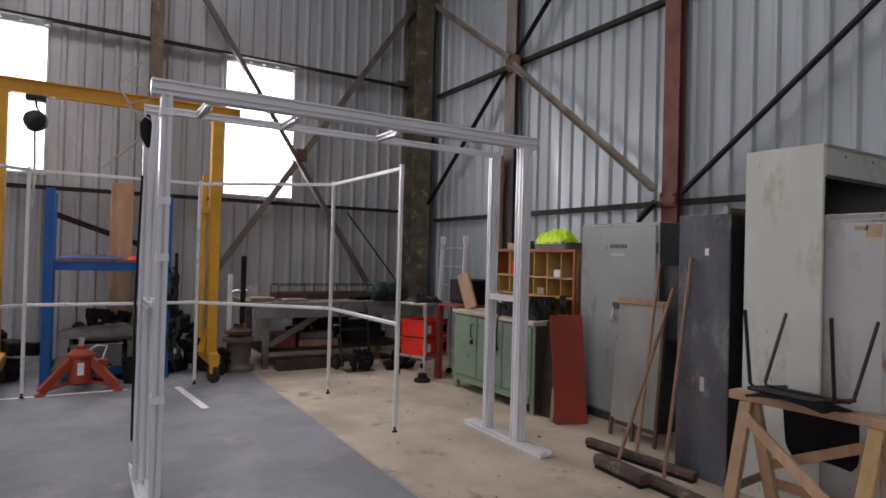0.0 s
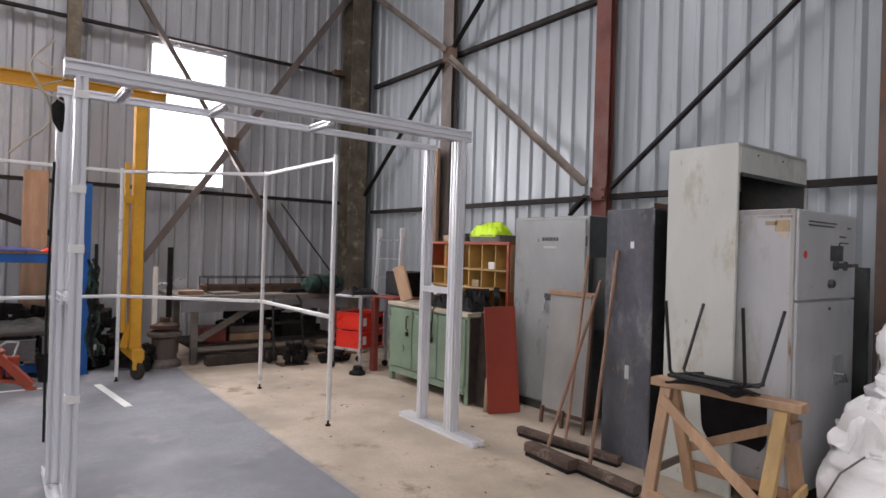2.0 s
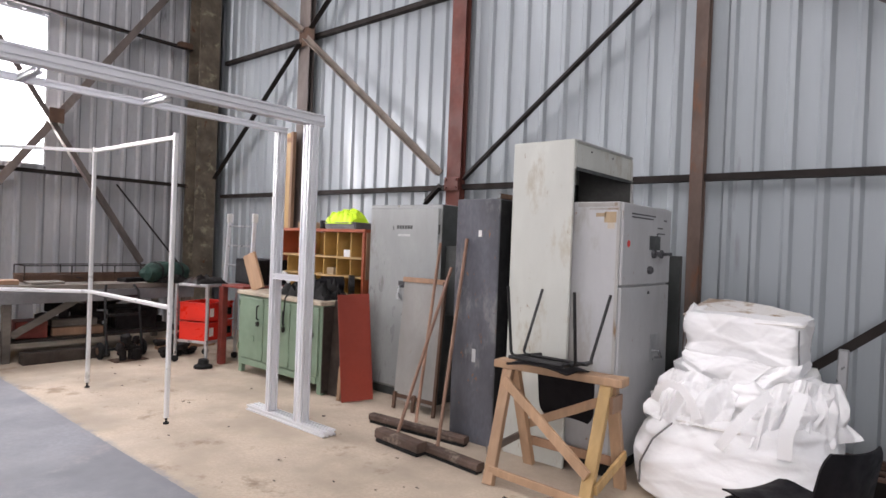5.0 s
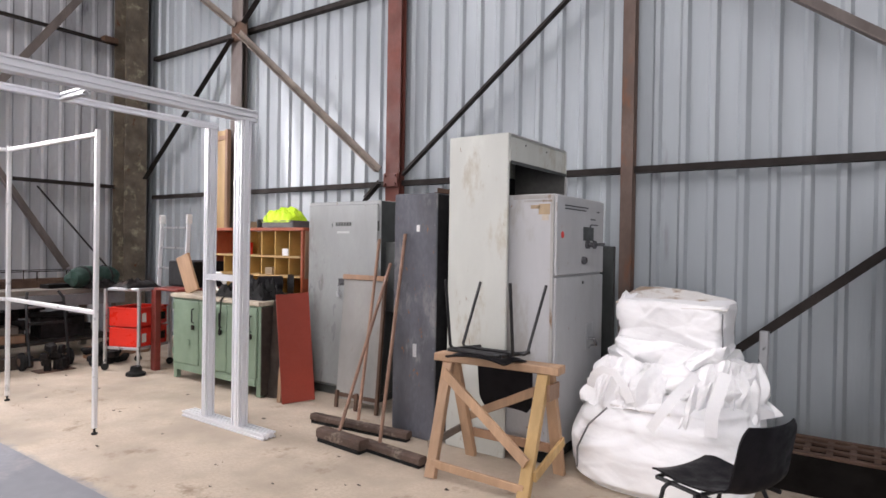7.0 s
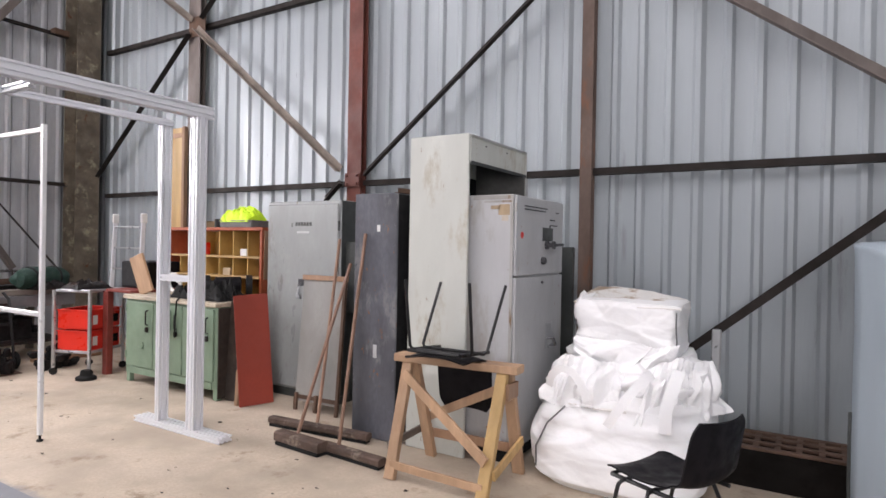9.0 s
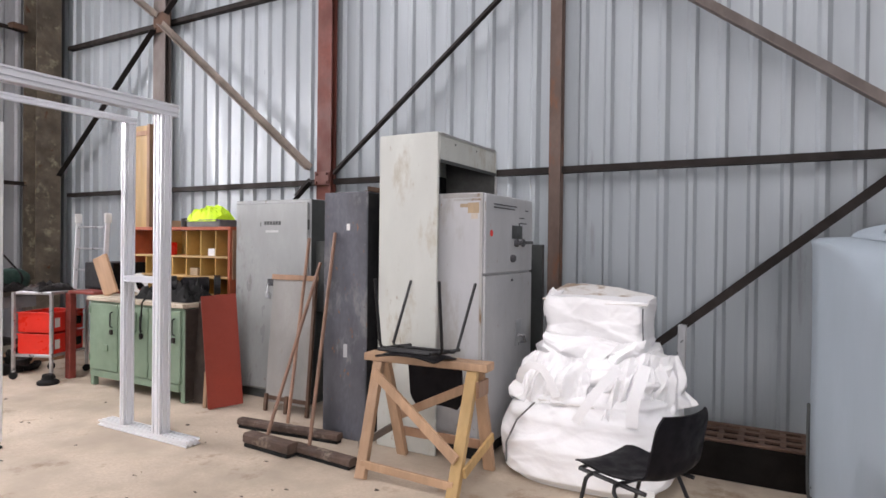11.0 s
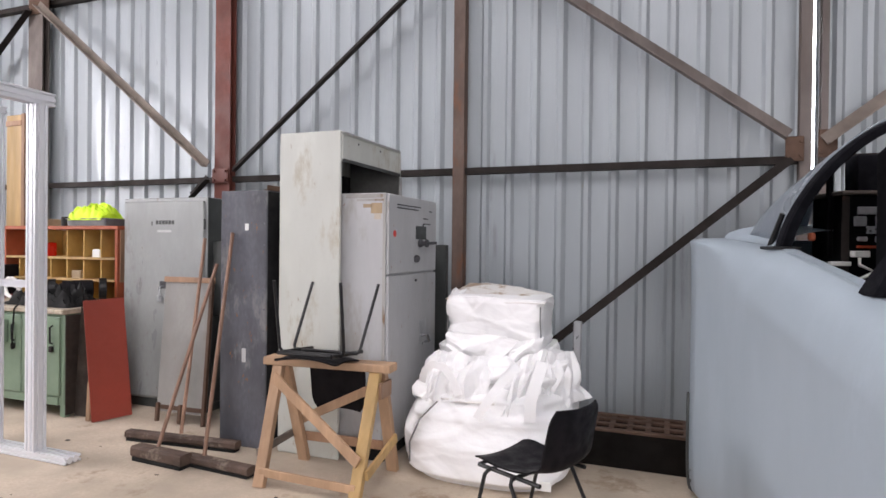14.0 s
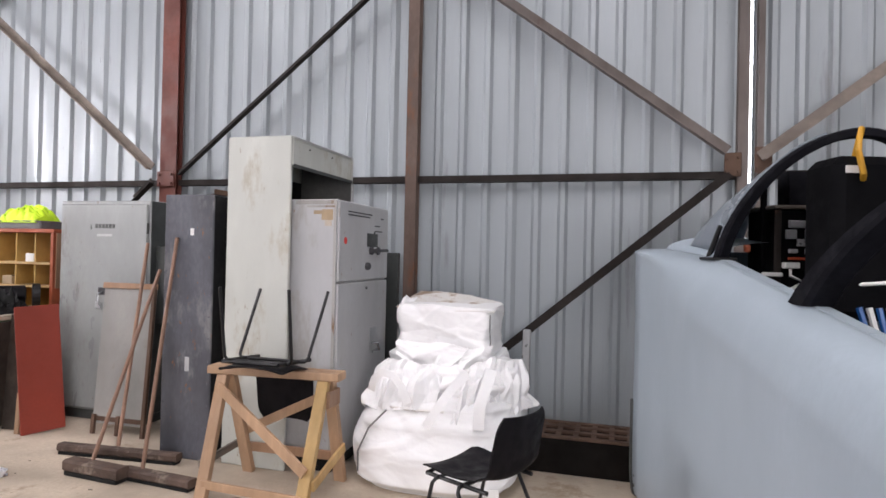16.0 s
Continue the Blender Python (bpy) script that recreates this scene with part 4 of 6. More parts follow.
# ---- red stand with a black box ----
stand = thing("steel_stand", pose(-6.60, 4.06, 0), "dark red steel angle stand beside the green cupboard", "stand")
for x, y in ((0, -0.32), (0.30, 0.3), (0, 0.3)):
    part("leg", bar(0.09, 0.07, (x, y, 0), (x, y, 0.91), 0.006, (1, 0, 0)), "red_paint", stand)
part("top", block((-0.02, -0.34, 0.911), (0.45, 0.38, 0.94), 0.004), "red_paint", stand)
mon = thing("box_monitor", pose(-6.45, 4.15, 0.941), "black boxy instrument case with one open face", "case")
part("body", block((-0.27, -0.2, 0), (0.25, 0.2, 0.30), 0.012), "black_plastic", mon)
part("face", block((-0.24, -0.204, 0.03), (0.22, -0.201, 0.27), 0.001), "inside_dark", mon)
simple("board", block((-0.09, -0.02, 0), (0.09, 0.012, 0.42), 0.004), "wood_pale", "short pale board leaning on the cupboard top", "board", m=pose(-5.97, 3.80, 0.925, 0, -22, 12))

# ---- green cupboard ----
cup = thing("cupboard", pose(-6.13, 3.66, 0), "sage green steel workshop cupboard with padlocked doors", "cupboard")
CW, CD = 1.46, 0.55
part("body", block((0, 0.012, 0.10), (CW, CD, 0.868), 0.006), "cab_green", cup)
part("top", block((-0.015, -0.02, 0.87), (CW + 0.015, CD + 0.01, 0.912), 0.006), "bench_top", cup, "scratched pale timber top")
for x in (0.0, CW - 0.06):
    for y in (0.02, CD - 0.07):
        part("leg", block((x, y, 0), (x + 0.06, y + 0.05, 0.102), 0.004), "cab_green", cup)
# thin dark panel added over the whole right end face
part("side_panel", block((CW + 0.001, 0.02, 0.02), (CW + 0.012, CD - 0.01, 0.86), 0.002), "wood_dark", cup, "dark panel over the cupboard end")
part("plinth_rail", block((0.06, 0.0, 0.10), (CW - 0.06, 0.011, 0.165), 0.002), "cab_green", cup)
for i in range(3):
    x0 = 0.03 + i * 0.47
    d = part("door", block((x0, -0.008, 0.18), (x0 + 0.455, 0.011, 0.845), 0.004), "cab_green", cup)
    part("handle", tube([(x0 + 0.38, -0.01, 0.62), (x0 + 0.38, -0.035, 0.63), (x0 + 0.38, -0.035, 0.76), (x0 + 0.38, -0.01, 0.77)], 0.008, 6), "black_steel", d)
    part("padlock", block((x0 + 0.36, -0.035, 0.55), (x0 + 0.40, -0.012, 0.60), 0.006), "steel_dark", d)
    for z in (0.26, 0.74):
        part("hinge", rod(0.008, (x0 + 0.005, -0.012, z), (x0 + 0.005, -0.012, z + 0.07), 8), "cab_green", d)
part("latch_box", block((0.62, -0.06, 0.60), (0.80, -0.010, 0.80), 0.006), "cab_green", cup)
part("hasp", block((0.28, -0.02, 0.38), (0.34, -0.009, 0.44), 0.003), "cab_green", cup)

grind = thing("bench_grinder", pose(-5.0, 4.05, 0.916, 0, 0, 52), "black double wheel bench grinder with cable", "grinder")
part("motor", lathe([(0.03, -0.13), (0.08, -0.12), (0.085, 0.12), (0.03, 0.13)], 16, m=pose(0, 0, 0.13, 0, 90, 0)), "black_plastic", grind, smooth=True)
for x in (-0.2, 0.2):
    part("wheel_guard", lathe([(0.0, -0.03), (0.1, -0.03), (0.1, 0.03), (0.0, 0.03)], 18, m=pose(x, 0, 0.13, 0, 90, 0)), "black_steel", grind)
part("base", block((-0.1, -0.08, 0), (0.1, 0.08, 0.05), 0.01), "black_steel", grind)
simple("tool_bag", crumple(0.80, 0.34, 0.27, 50.0, 30, 0.75), "black_rubber", "black soft tool bag slumped on the cupboard top", "bag", m=pose(-5.12, 3.90, 0.913), smooth=True)
pts = [(-5.55 + 0.09 * math.cos(k * 0.6) + 0.003 * k, 3.80, 1.06 + 0.09 * math.sin(k * 0.6)) for k in range(22)]
simple("cable_coil", tube(pts, 0.012, 6), "paper", "coil of white cable leaning on the cupboard top", "cable", smooth=True)
simple("hanging_cable", tube([(-5.22, 3.66, 0.93), (-5.21, 3.62, 0.90), (-5.20, 3.60, 0.7), (-5.21, 3.605, 0.55)], 0.008, 6), "black_rubber", "black cable hanging over the cupboard front", "cable", smooth=True)

# ---- pigeonhole shelf ----
pig = thing("pigeonhole_shelf", pose(-6.36, 4.28, 0.0), "red-brown timber pigeonhole unit with yellowed compartments", "shelf")
PW, PD, P0, P1 = 1.58, 0.32, 0.0, 1.60
part("side", block((0, 0, 0), (0.035, PD, P1), 0.003), "shelf_red", pig)
part("side", block((PW - 0.035, 0, 0), (PW, PD, P1), 0.003), "shelf_red", pig)
part("top", block((-0.02, -0.015, P1 + 0.001), (PW + 0.02, PD, P1 + 0.035), 0.004), "shelf_red", pig)
part("back", block((0.036, PD - 0.02, 0.02), (PW - 0.036, PD - 0.004, P1 - 0.002), 0), "shelf_yellow", pig)
for z in (0.9, 1.10, 1.31):
    part("shelf_board", block((0.037, 0.0, z), (PW - 0.037, PD - 0.022, z + 0.022), 0.003), "wood_yellow", pig)
for z0, z1 in ((0.924, 1.098), (1.124, 1.308), (1.334, 1.598)):
    for i in range(1, 7):
        x = PW * i / 7
        if z0 > 1.3 and i % 2 == 1 and i < 5:
            continue
        part("divider", block((x - 0.008, 0.012, z0), (x + 0.008, PD - 0.022, z1), 0.002), "shelf_yellow", pig)
simple("carton", block((-5.95, 4.31, 1.333), (-5.81, 4.45, 1.47), 0.004), "bright_red", "small red box in a pigeonhole", "box")
simple("carton", block((-5.13, 4.30, 1.333), (-5.03, 4.40, 1.41), 0.004), "paper", "small white box in a pigeonhole", "box")
simple("carton", block((-5.42, 4.31, 1.123), (-5.30, 4.45, 1.20), 0.004), "card", "small brown carton in a pigeonhole", "box")
trayb = thing("tray", pose(-5.17, 4.40, 1.637), "shallow grey tray on top of the pigeonholes", "tray")
part("pan", crate(0.5, 0.26, 0.06, ""), "grey_plastic", trayb)
bm = crumple(0.46, 0.30, 0.19, 63.7, 44, 0.3)
for v in bm.verts:
    if v.co.z > 0.01:
        q = Vector((v.co.x * 4.5 + 3.0 * v.co.z + 2.0 * v.co.y, v.co.y * 5, v.co.z * 6))
        fold = max(0.0, 1 - abs(noise.noise(q)) * 5)
        v.co.z += 0.045 * noise.noise(q * 0.8 + Vector((4, 1, 0))) - 0.035 * fold
        v.co.x += 0.05 * noise.noise(q * 0.6)
        v.co.z = max(0.005, v.co.z)
simple("hiviz_vest", bm, "hiviz", "crumpled fluorescent yellow high-visibility vest in a tray", "vest", m=pose(-5.2, 4.40, 1.690), smooth=True)
simple("tin", lathe([(0.04, 0), (0.04, 0.09), (0.034, 0.095)], 14), "black_steel", "small dark tin on the pigeonhole top", "tin", m=pose(-5.62, 4.40, 1.636))
simple("carton", block((-6.0, 4.32, 1.637), (-5.8, 4.5, 1.71), 0.004), "card", "flat brown carton on the pigeonhole top", "box")
simple("notice_board", block((-4.775, 4.30, 1.1), (-4.762, 4.56, 1.60), 0.002), "wood_brown", "brown board fixed to the shelf end", "board")

# tall narrow door leaf standing by the column
leaf = thing("door_leaf", pose(-7.34, 4.95, 0), "narrow pale timber door leaf with a darker edge, standing", "door leaf")
part("panel", block((0.0, 0, 0.0), (0.26, 0.035, 2.97), 0.004), "wood_yellow", leaf)
part("stile", block((0.262, -0.01, 0.0), (0.32, 0.045, 2.98), 0.004), "wood_brown", leaf)
part("rail", block((0.0, -0.012, 2.84), (0.26, -0.001, 2.90), 0.002), "wood_brown", leaf)

# ---- leaning boards ----
simple("board", block((-0.152, 0, 0), (0.152, 0.018, 1.0), 0.003), "board_red", "dark red painted board leaning on the cupboard end", "board", m=pose(-4.255, 3.79, 0.010, -5, 0, 62) @ pose(0, 0, 0, 0, -3, 0))
simple("plank", block((-0.07, 0, 0), (0.07, 0.03, 0.92), 0.004), "wood_dark", "dark weathered plank standing by the cupboard", "plank", m=pose(-4.585, 3.76, 0, -4, 0, 8))
simple("plank", block((-0.02, 0, 0), (0.02, 0.04, 0.32), 0.004), "wood_pale", "short pale batten standing by the red board", "plank", m=pose(-4.41, 3.68, 0, -4, 0, 10))

# ---- grey two-door cabinet with lettering ----
cab = thing("steel_cabinet", pose(-4.615, 4.19, 0), "grey steel electrical cabinet with a hasp and lettering", "cabinet")
HW = 0.955
part("body", block((0, 0.022, 0.08), (HW, 0.46, 1.88), 0.006), "cab_grey", cab)
part("plinth", block((0.02, 0.03, 0), (HW - 0.02, 0.45, 0.079), 0.002), "cab_shade", cab)
# thin plate that paints this side as lying in shade
part("side_panel", block((HW + 0.0005, 0.03, 0.085), (HW + 0.004, 0.455, 1.875), 0), "cab_shade", cab, "cabinet side in a dark shade tone")
d = part("door", block((0.02, 0.0, 0.10), (HW - 0.02, 0.021, 1.85), 0.008), "cab_grey", cab)
part("lock_plate", block((0.45, -0.006, 1.075), (0.56, -0.001, 1.14), 0.002), "ink", d, "black lock plate")
part("handle", tube([(0.5, -0.008, 1.10), (0.5, -0.05, 1.09), (0.5, -0.055, 1.0), (0.53, -0.05, 0.96)], 0.009, 8), "bare_metal", d)
part("padlock", block((0.455, -0.045, 0.96), (0.505, -0.018, 1.02), 0.008), "galv", d)
part("keyhole_cover", block((0.5, -0.004, 0.80), (0.56, -0.001, 0.83), 0.002), "ink", d)
bars(d, [(i * 0.036, 0, 0.027) for i in range(6)] + [(-0.05, -0.01, 0.008)], 0.40, -0.0005, 1.645, "x", "cab_shade", h=0.035)
bars(d, [(0, 0, 0.16)], 0.42, -0.0005, 1.575, "x", "cab_light", h=0.02)
for z in (0.3, 0.95, 1.6):
    part("hinge", rod(0.009, (HW - 0.008, -0.002, z), (HW - 0.008, -0.002, z + 0.09), 8), "cab_shade", d)
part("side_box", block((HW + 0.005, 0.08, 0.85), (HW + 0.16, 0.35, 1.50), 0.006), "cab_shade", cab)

# rusty sheet leaning before it
sheet_p = thing("leaning_sheet", pose(-3.66, 3.93, 0, -5, 0, 2), "thin grey steel panel with rusty edges, leaning", "metal sheet")
part("panel", block((-0.26, 0, 0.08), (0.24, 0.006, 1.19), 0.001), "sheet_worn", sheet_p)
part("edge_strip", block((-0.27, -0.012, 1.155), (0.25, -0.001, 1.20), 0.002), "wood_brown", sheet_p, "rusty brown edge strip")
part("edge_strip", block((-0.26, -0.010, 0.10), (0.24, -0.001, 0.135), 0.002), "steel_rusty", sheet_p, "rusted lower strip")
for x in (-0.25, -0.02, 0.215):
    part("leg", block((x, -0.03, 0.0), (x + 0.03, -0.001, 0.15 if x < 0.2 else 1.18), 0.003), "steel_rusty", sheet_p, "rusty brown leg")
# ---- dark blue-grey cabinet ----
dk = thing("steel_cabinet", pose(-3.035, 3.66, 0), "dark blue-grey riveted steel cabinet, scratched", "cabinet")
part("body", block((0, 0, 0.0), (0.41, 0.60, 1.87), 0.006), "cab_dark", dk)
# side coloured near-black to keep the gap between the cabinets dark
part("side_panel", block((0.4105, 0.01, 0.01), (0.4125, 0.595, 1.86), 0), "inside_dark", dk, "near-black side, shade of the gap in its colour")
bm = bmesh.new()
for i in range(12):
    for x in (0.02, 0.39):
        lathe([(0.007, 0.0), (0.005, 0.004)], 6, bm, pose(x, -0.0005, 0.08 + i * 0.155, 90, 0, 0))
part("rivets", bm, "cab_dark", dk)["kind"] = "stuff"
part("corner_angle", prism(bmesh.new(), angle_iron(0.035, 0.003), (0.413, 0.602, 0.0), (0.413, -0.003, 0.0)), "steel_rusty", dk, m=pose(0, 0, 1.872))
part("sticker", block((0.22, -0.003, 1.58), (0.25, -0.0005, 1.63), 0), "paper", dk, "torn white sticker")
part("sticker", block((0.20, -0.003, 0.62), (0.235, -0.0005, 0.72), 0), "cab_light", dk, "worn pale patch")

# ---- brooms ----
def broom(head_a, head_b, foot, top, name_label, wd=0.075, hh=0.075):
    b = thing("broom", pose(*head_a[:2], 0), name_label, "broom", "brooms by the cabinets")
    o = Vector((*head_a[:2], 0))
    a, c = Vector((*head_a[:2], 0)) - o, Vector((*head_b[:2], 0)) - o
    part("head", prism(bmesh.new(), rect(hh * 0.72, wd, 0.012), a + Vector((0, 0, hh * 0.64)), c + Vector((0, 0, hh * 0.64))), "broom_wood", b)
    e = (c - a).normalized() * 0.01
    part("bristles", prism(bmesh.new(), rect(hh * 0.27, wd * 0.9, 0.004), a + e + Vector((0, 0, hh * 0.14)), c - e + Vector((0, 0, hh * 0.14))), "black_rubber", b, "worn dark bristles")
    part("handle", rod(0.0135, Vector(foot) - o, Vector(top) - o, 10), "broom_handle", b, "worn brown wooden handle", True)
    return b


broom((-3.72, 3.47), (-2.78, 3.56), (-3.27, 3.53, 0.08), (-3.40, 3.90, 1.52), "wide platform broom with dark head and brown handle")
broom((-3.33, 3.19), (-2.87, 3.16), (-3.16, 3.20, 0.07), (-3.13, 3.73, 1.325), "short broom with thick dark head leaning on cabinet", 0.1, 0.1)
broom((-2.93, 3.24), (-2.38, 3.20), (-2.80, 3.25, 0.07), (-2.92, 3.65, 1.56), "yard broom with dark head leaning on dark cabinet", 0.08, 0.075)

# ---- tall cream cabinet, front open to the side ----
tall = thing("tall_cabinet", pose(-2.535, 3.68, 0), "tall cream painted steel cabinet shell without door", "cabinet")
TW, TD, TH = 0.495, 0.99, 2.27
part("side_panel", block((0, 0, 0), (TW, 0.025, TH), 0.006), "cab_cream", tall)
part("side_panel", block((0, TD - 0.025, 0), (TW, TD, TH), 0.006), "cab_cream", tall)
part("back_panel", block((0, 0.026, 0), (0.02, TD - 0.026, TH), 0.002), "cab_cream", tall)
part("top_panel", block((0.021, 0.026, TH - 0.02), (TW, TD - 0.026, TH - 0.001), 0.002), "cab_cream", tall)
part("header", block((TW - 0.03, 0.026, TH - 0.20), (TW + 0.001, TD - 0.026, TH - 0.021), 0.004), "cab_cream", tall)
# dark sheets added on the inner faces to paint the cabinet's interior shadow
part("inner_lining", block((0.021, 0.027, 0.03), (0.03, TD - 0.027, TH - 0.21), 0), "inside_dark", tall, "near-black sheet standing for interior shade")
part("header_trim", block((TW + 0.002, 0.03, TH - 0.215), (TW + 0.01, TD - 0.03, TH - 0.19), 0.002), "cab_shade", tall)
part("edge_trim", block((TW + 0.002, TD - 0.035, 1.86), (TW + 0.012, TD - 0.003, TH - 0.22), 0.002), "cab_light", tall)
part("inner_lining", block((0.031, TD - 0.032, 0.03), (TW - 0.004, TD - 0.0265, TH - 0.022), 0), "shell_inside", tall, "dark grey sheet standing for interior shade")
part("inner_lining", block((0.031, 0.033, TH - 0.03), (TW - 0.032, TD - 0.034, TH - 0.0215), 0), "inside_dark", tall, "near-black sheet standing for interior shade")
part("header_lip", block((TW + 0.002, 0.03, TH - 0.012), (TW + 0.008, TD - 0.03, TH - 0.002), 0.001), "cab_light", tall)
for y in (0.25, 0.6):
    part("screw", lathe([(0.008, 0), (0.006, 0.005)], 8, m=pose(TW + 0.001, y, TH - 0.06, 0, 90, 0)), "ink", tall)

# ---- light grey switch locker ----
loc = thing("locker", pose(-2.032, 3.74, 0), "light grey steel locker with a small upper door", "locker")
LW, LD, LH = 0.335, 0.88, 1.84
part("body", block((-0.043, 0, 0.09), (LW - 0.022, LD, LH), 0.006), "cab_light", loc)
part("plinth", block((0.02, 0.03, 0), (LW - 0.04, LD - 0.03, 0.089), 0.002), "inside_dark", loc)
up = part("door", block((LW - 0.021, 0.004, 1.285), (LW, LD - 0.004, LH - 0.006), 0.006), "cab_light", loc)
lowd = part("door", block((LW - 0.021, 0.004, 0.10), (LW, LD - 0.004, 1.272), 0.006), "cab_light", loc)
part("knob", lathe([(0.03, 0), (0.03, 0.02), (0.018, 0.025), (0.018, 0.05), (0.03, 0.055), (0.03, 0.07)], 14, m=pose(LW, 0.53, 1.50, 0, 90, 0)), "ink", up, "black rotary knob")
part("lever", bar(0.022, 0.022, (LW + 0.06, 0.51, 1.50), (LW + 0.06, 0.72, 1.505), 0.004), "ink", up)
part("knob", lathe([(0.028, 0), (0.028, 0.02), (0.02, 0.03)], 14, m=pose(LW, 0.46, 1.385, 0, 90, 0)), "ink", up, "black round button")
part("plate", block((LW, 0.46, 1.53), (LW + 0.003, 0.66, 1.63), 0), "cab_shade", up)
part("sticker", lathe([(0.024, 0), (0.024, 0.002)], 14, m=pose(LW, 0.095, 1.565, 0, 90, 0)), "bright_red", up, "small red sticker")
bars(up, [(0.13, 0, 0.42), (0.13, -0.022, 0.38), (0.60, -0.08, 0.10), (0.61, -0.12, 0.14), (0.57, -0.15, 0.08), (0.72, -0.02, 0.06)], LW, 0, 1.765, "y", h=0.009)
bars(up, [(0.53, 0, 0.03), (0.62, 0.01, 0.02), (0.59, 0.05, 0.02)], LW, 0, 1.565, "y", h=0.035)
part("handle", tube([(LW, 0.58, 0.80), (LW + 0.05, 0.58, 0.805), (LW + 0.05, 0.63, 0.75), (LW, 0.64, 0.74)], 0.012, 8), "chrome", lowd, "chrome door handle", True)
part("lock_plate", block((LW, 0.54, 0.72), (LW + 0.004, 0.68, 0.92), 0.002), "galv", lowd)
part("lock_cap", lathe([(0.01, 0), (0.01, 0.01)], 8, m=pose(LW, 0.46, 1.225, 0, 90, 0)), "ink", lowd)
for z in (0.35, 1.0, 1.35, 1.72):
    part("hinge", rod(0.008, (LW - 0.004, -0.003, z), (LW - 0.004, -0.003, z + 0.06), 8), "cab_light", loc)
for x0, x1, z0, z1, mat in ((0.14, 0.21, 1.74, 1.765, "card"), (0.20, 0.285, 1.70, 1.772, "card"), (0.225, 0.275, 1.66, 1.699, "rope_pale"), (0.09, 0.30, 1.785, 1.80, "rust_edge")):
    part("rust_stain", block((x0, -0.0025, z0), (x1, -0.0005, z1), 0), mat, loc, "yellow-brown remains of tape")
part("corner_strip", block((LW - 0.044, -0.0022, 0.10), (LW - 0.024, -0.0004, LH - 0.004), 0), "rust_edge", loc, "rust-streaked folded edge")
part("corner_strip", block((0.004, -0.0022, LH - 0.035), (LW - 0.046, -0.0004, LH - 0.006), 0), "rust_edge", loc, "rust-streaked folded edge")

simple("metal_board", block((-1.865, 4.975, 0), (-1.738, 5.03, 1.49), 0.006), "cab_shade", "dark narrow steel panel standing between locker and column", "board")

# ---- sawhorse ----
saw = thing("sawhorse", pose(-1.95, 3.44, 0), "home-made timber sawhorse with diagonal braces", "sawhorse")
FEET = {"fl": (-2.245, 3.10), "fr": (-1.60, 3.12), "bl": (-2.265, 3.62), "br": (-1.615, 3.67)}
TOPS = {"fl": (-2.30, 3.37), "fr": (-1.62, 3.42), "bl": (-2.30, 3.44), "br": (-1.62, 3.49)}
o = Vector((-1.95, 3.44, 0))
for k in FEET:
    part("leg", bar(0.075, 0.042, Vector((*FEET[k], 0.0)) - o, Vector((*TOPS[k], 0.695)) - o, 0.004, (1, 0, 0)), "wood_yellow" if k == "fr" else "wood_pale", saw)
part("top_beam", bar(0.05, 0.13, Vector((-2.40, 3.395, 0.722)) - o, Vector((-1.52, 3.46, 0.722)) - o, 0.005), "wood_pale", saw)


def at(k, t):
    return Vector((*FEET[k], 0)).lerp(Vector((*TOPS[k], 0.70)), t) - o


def lath(a, b, off, w=0.06, t=0.02, mat="wood_pale"):
    d = Vector(off)
    part("brace", bar(w, t, a + d, b + d, 0.003, (0, 0, 1)), mat, saw)


lath(at("fl", 0.90), at("fr", 0.30), (0, -0.035, 0), 0.07)
lath(at("bl", 0.40), at("br", 0.86), (0, 0.035, 0), 0.06)
lath(at("bl", 0.24), at("br", 0.22), (0, 0.036, 0), 0.06, mat="wood_brown")
lath(at("fl", 0.26), at("bl", 0.28), (-0.05, 0, 0), 0.05, mat="wood_grey")
lath(at("fr", 0.20), at("br", 0.34), (0.05, 0, 0), 0.06, mat="wood_yellow")
lath(at("fl", 0.20), at("fr", 0.17), (0, -0.036, -0.05), 0.05, mat="wood_pale")
lath(at("fr", 0.84), at("br", 0.84), (0.05, 0, 0), 0.10, mat="wood_brown")


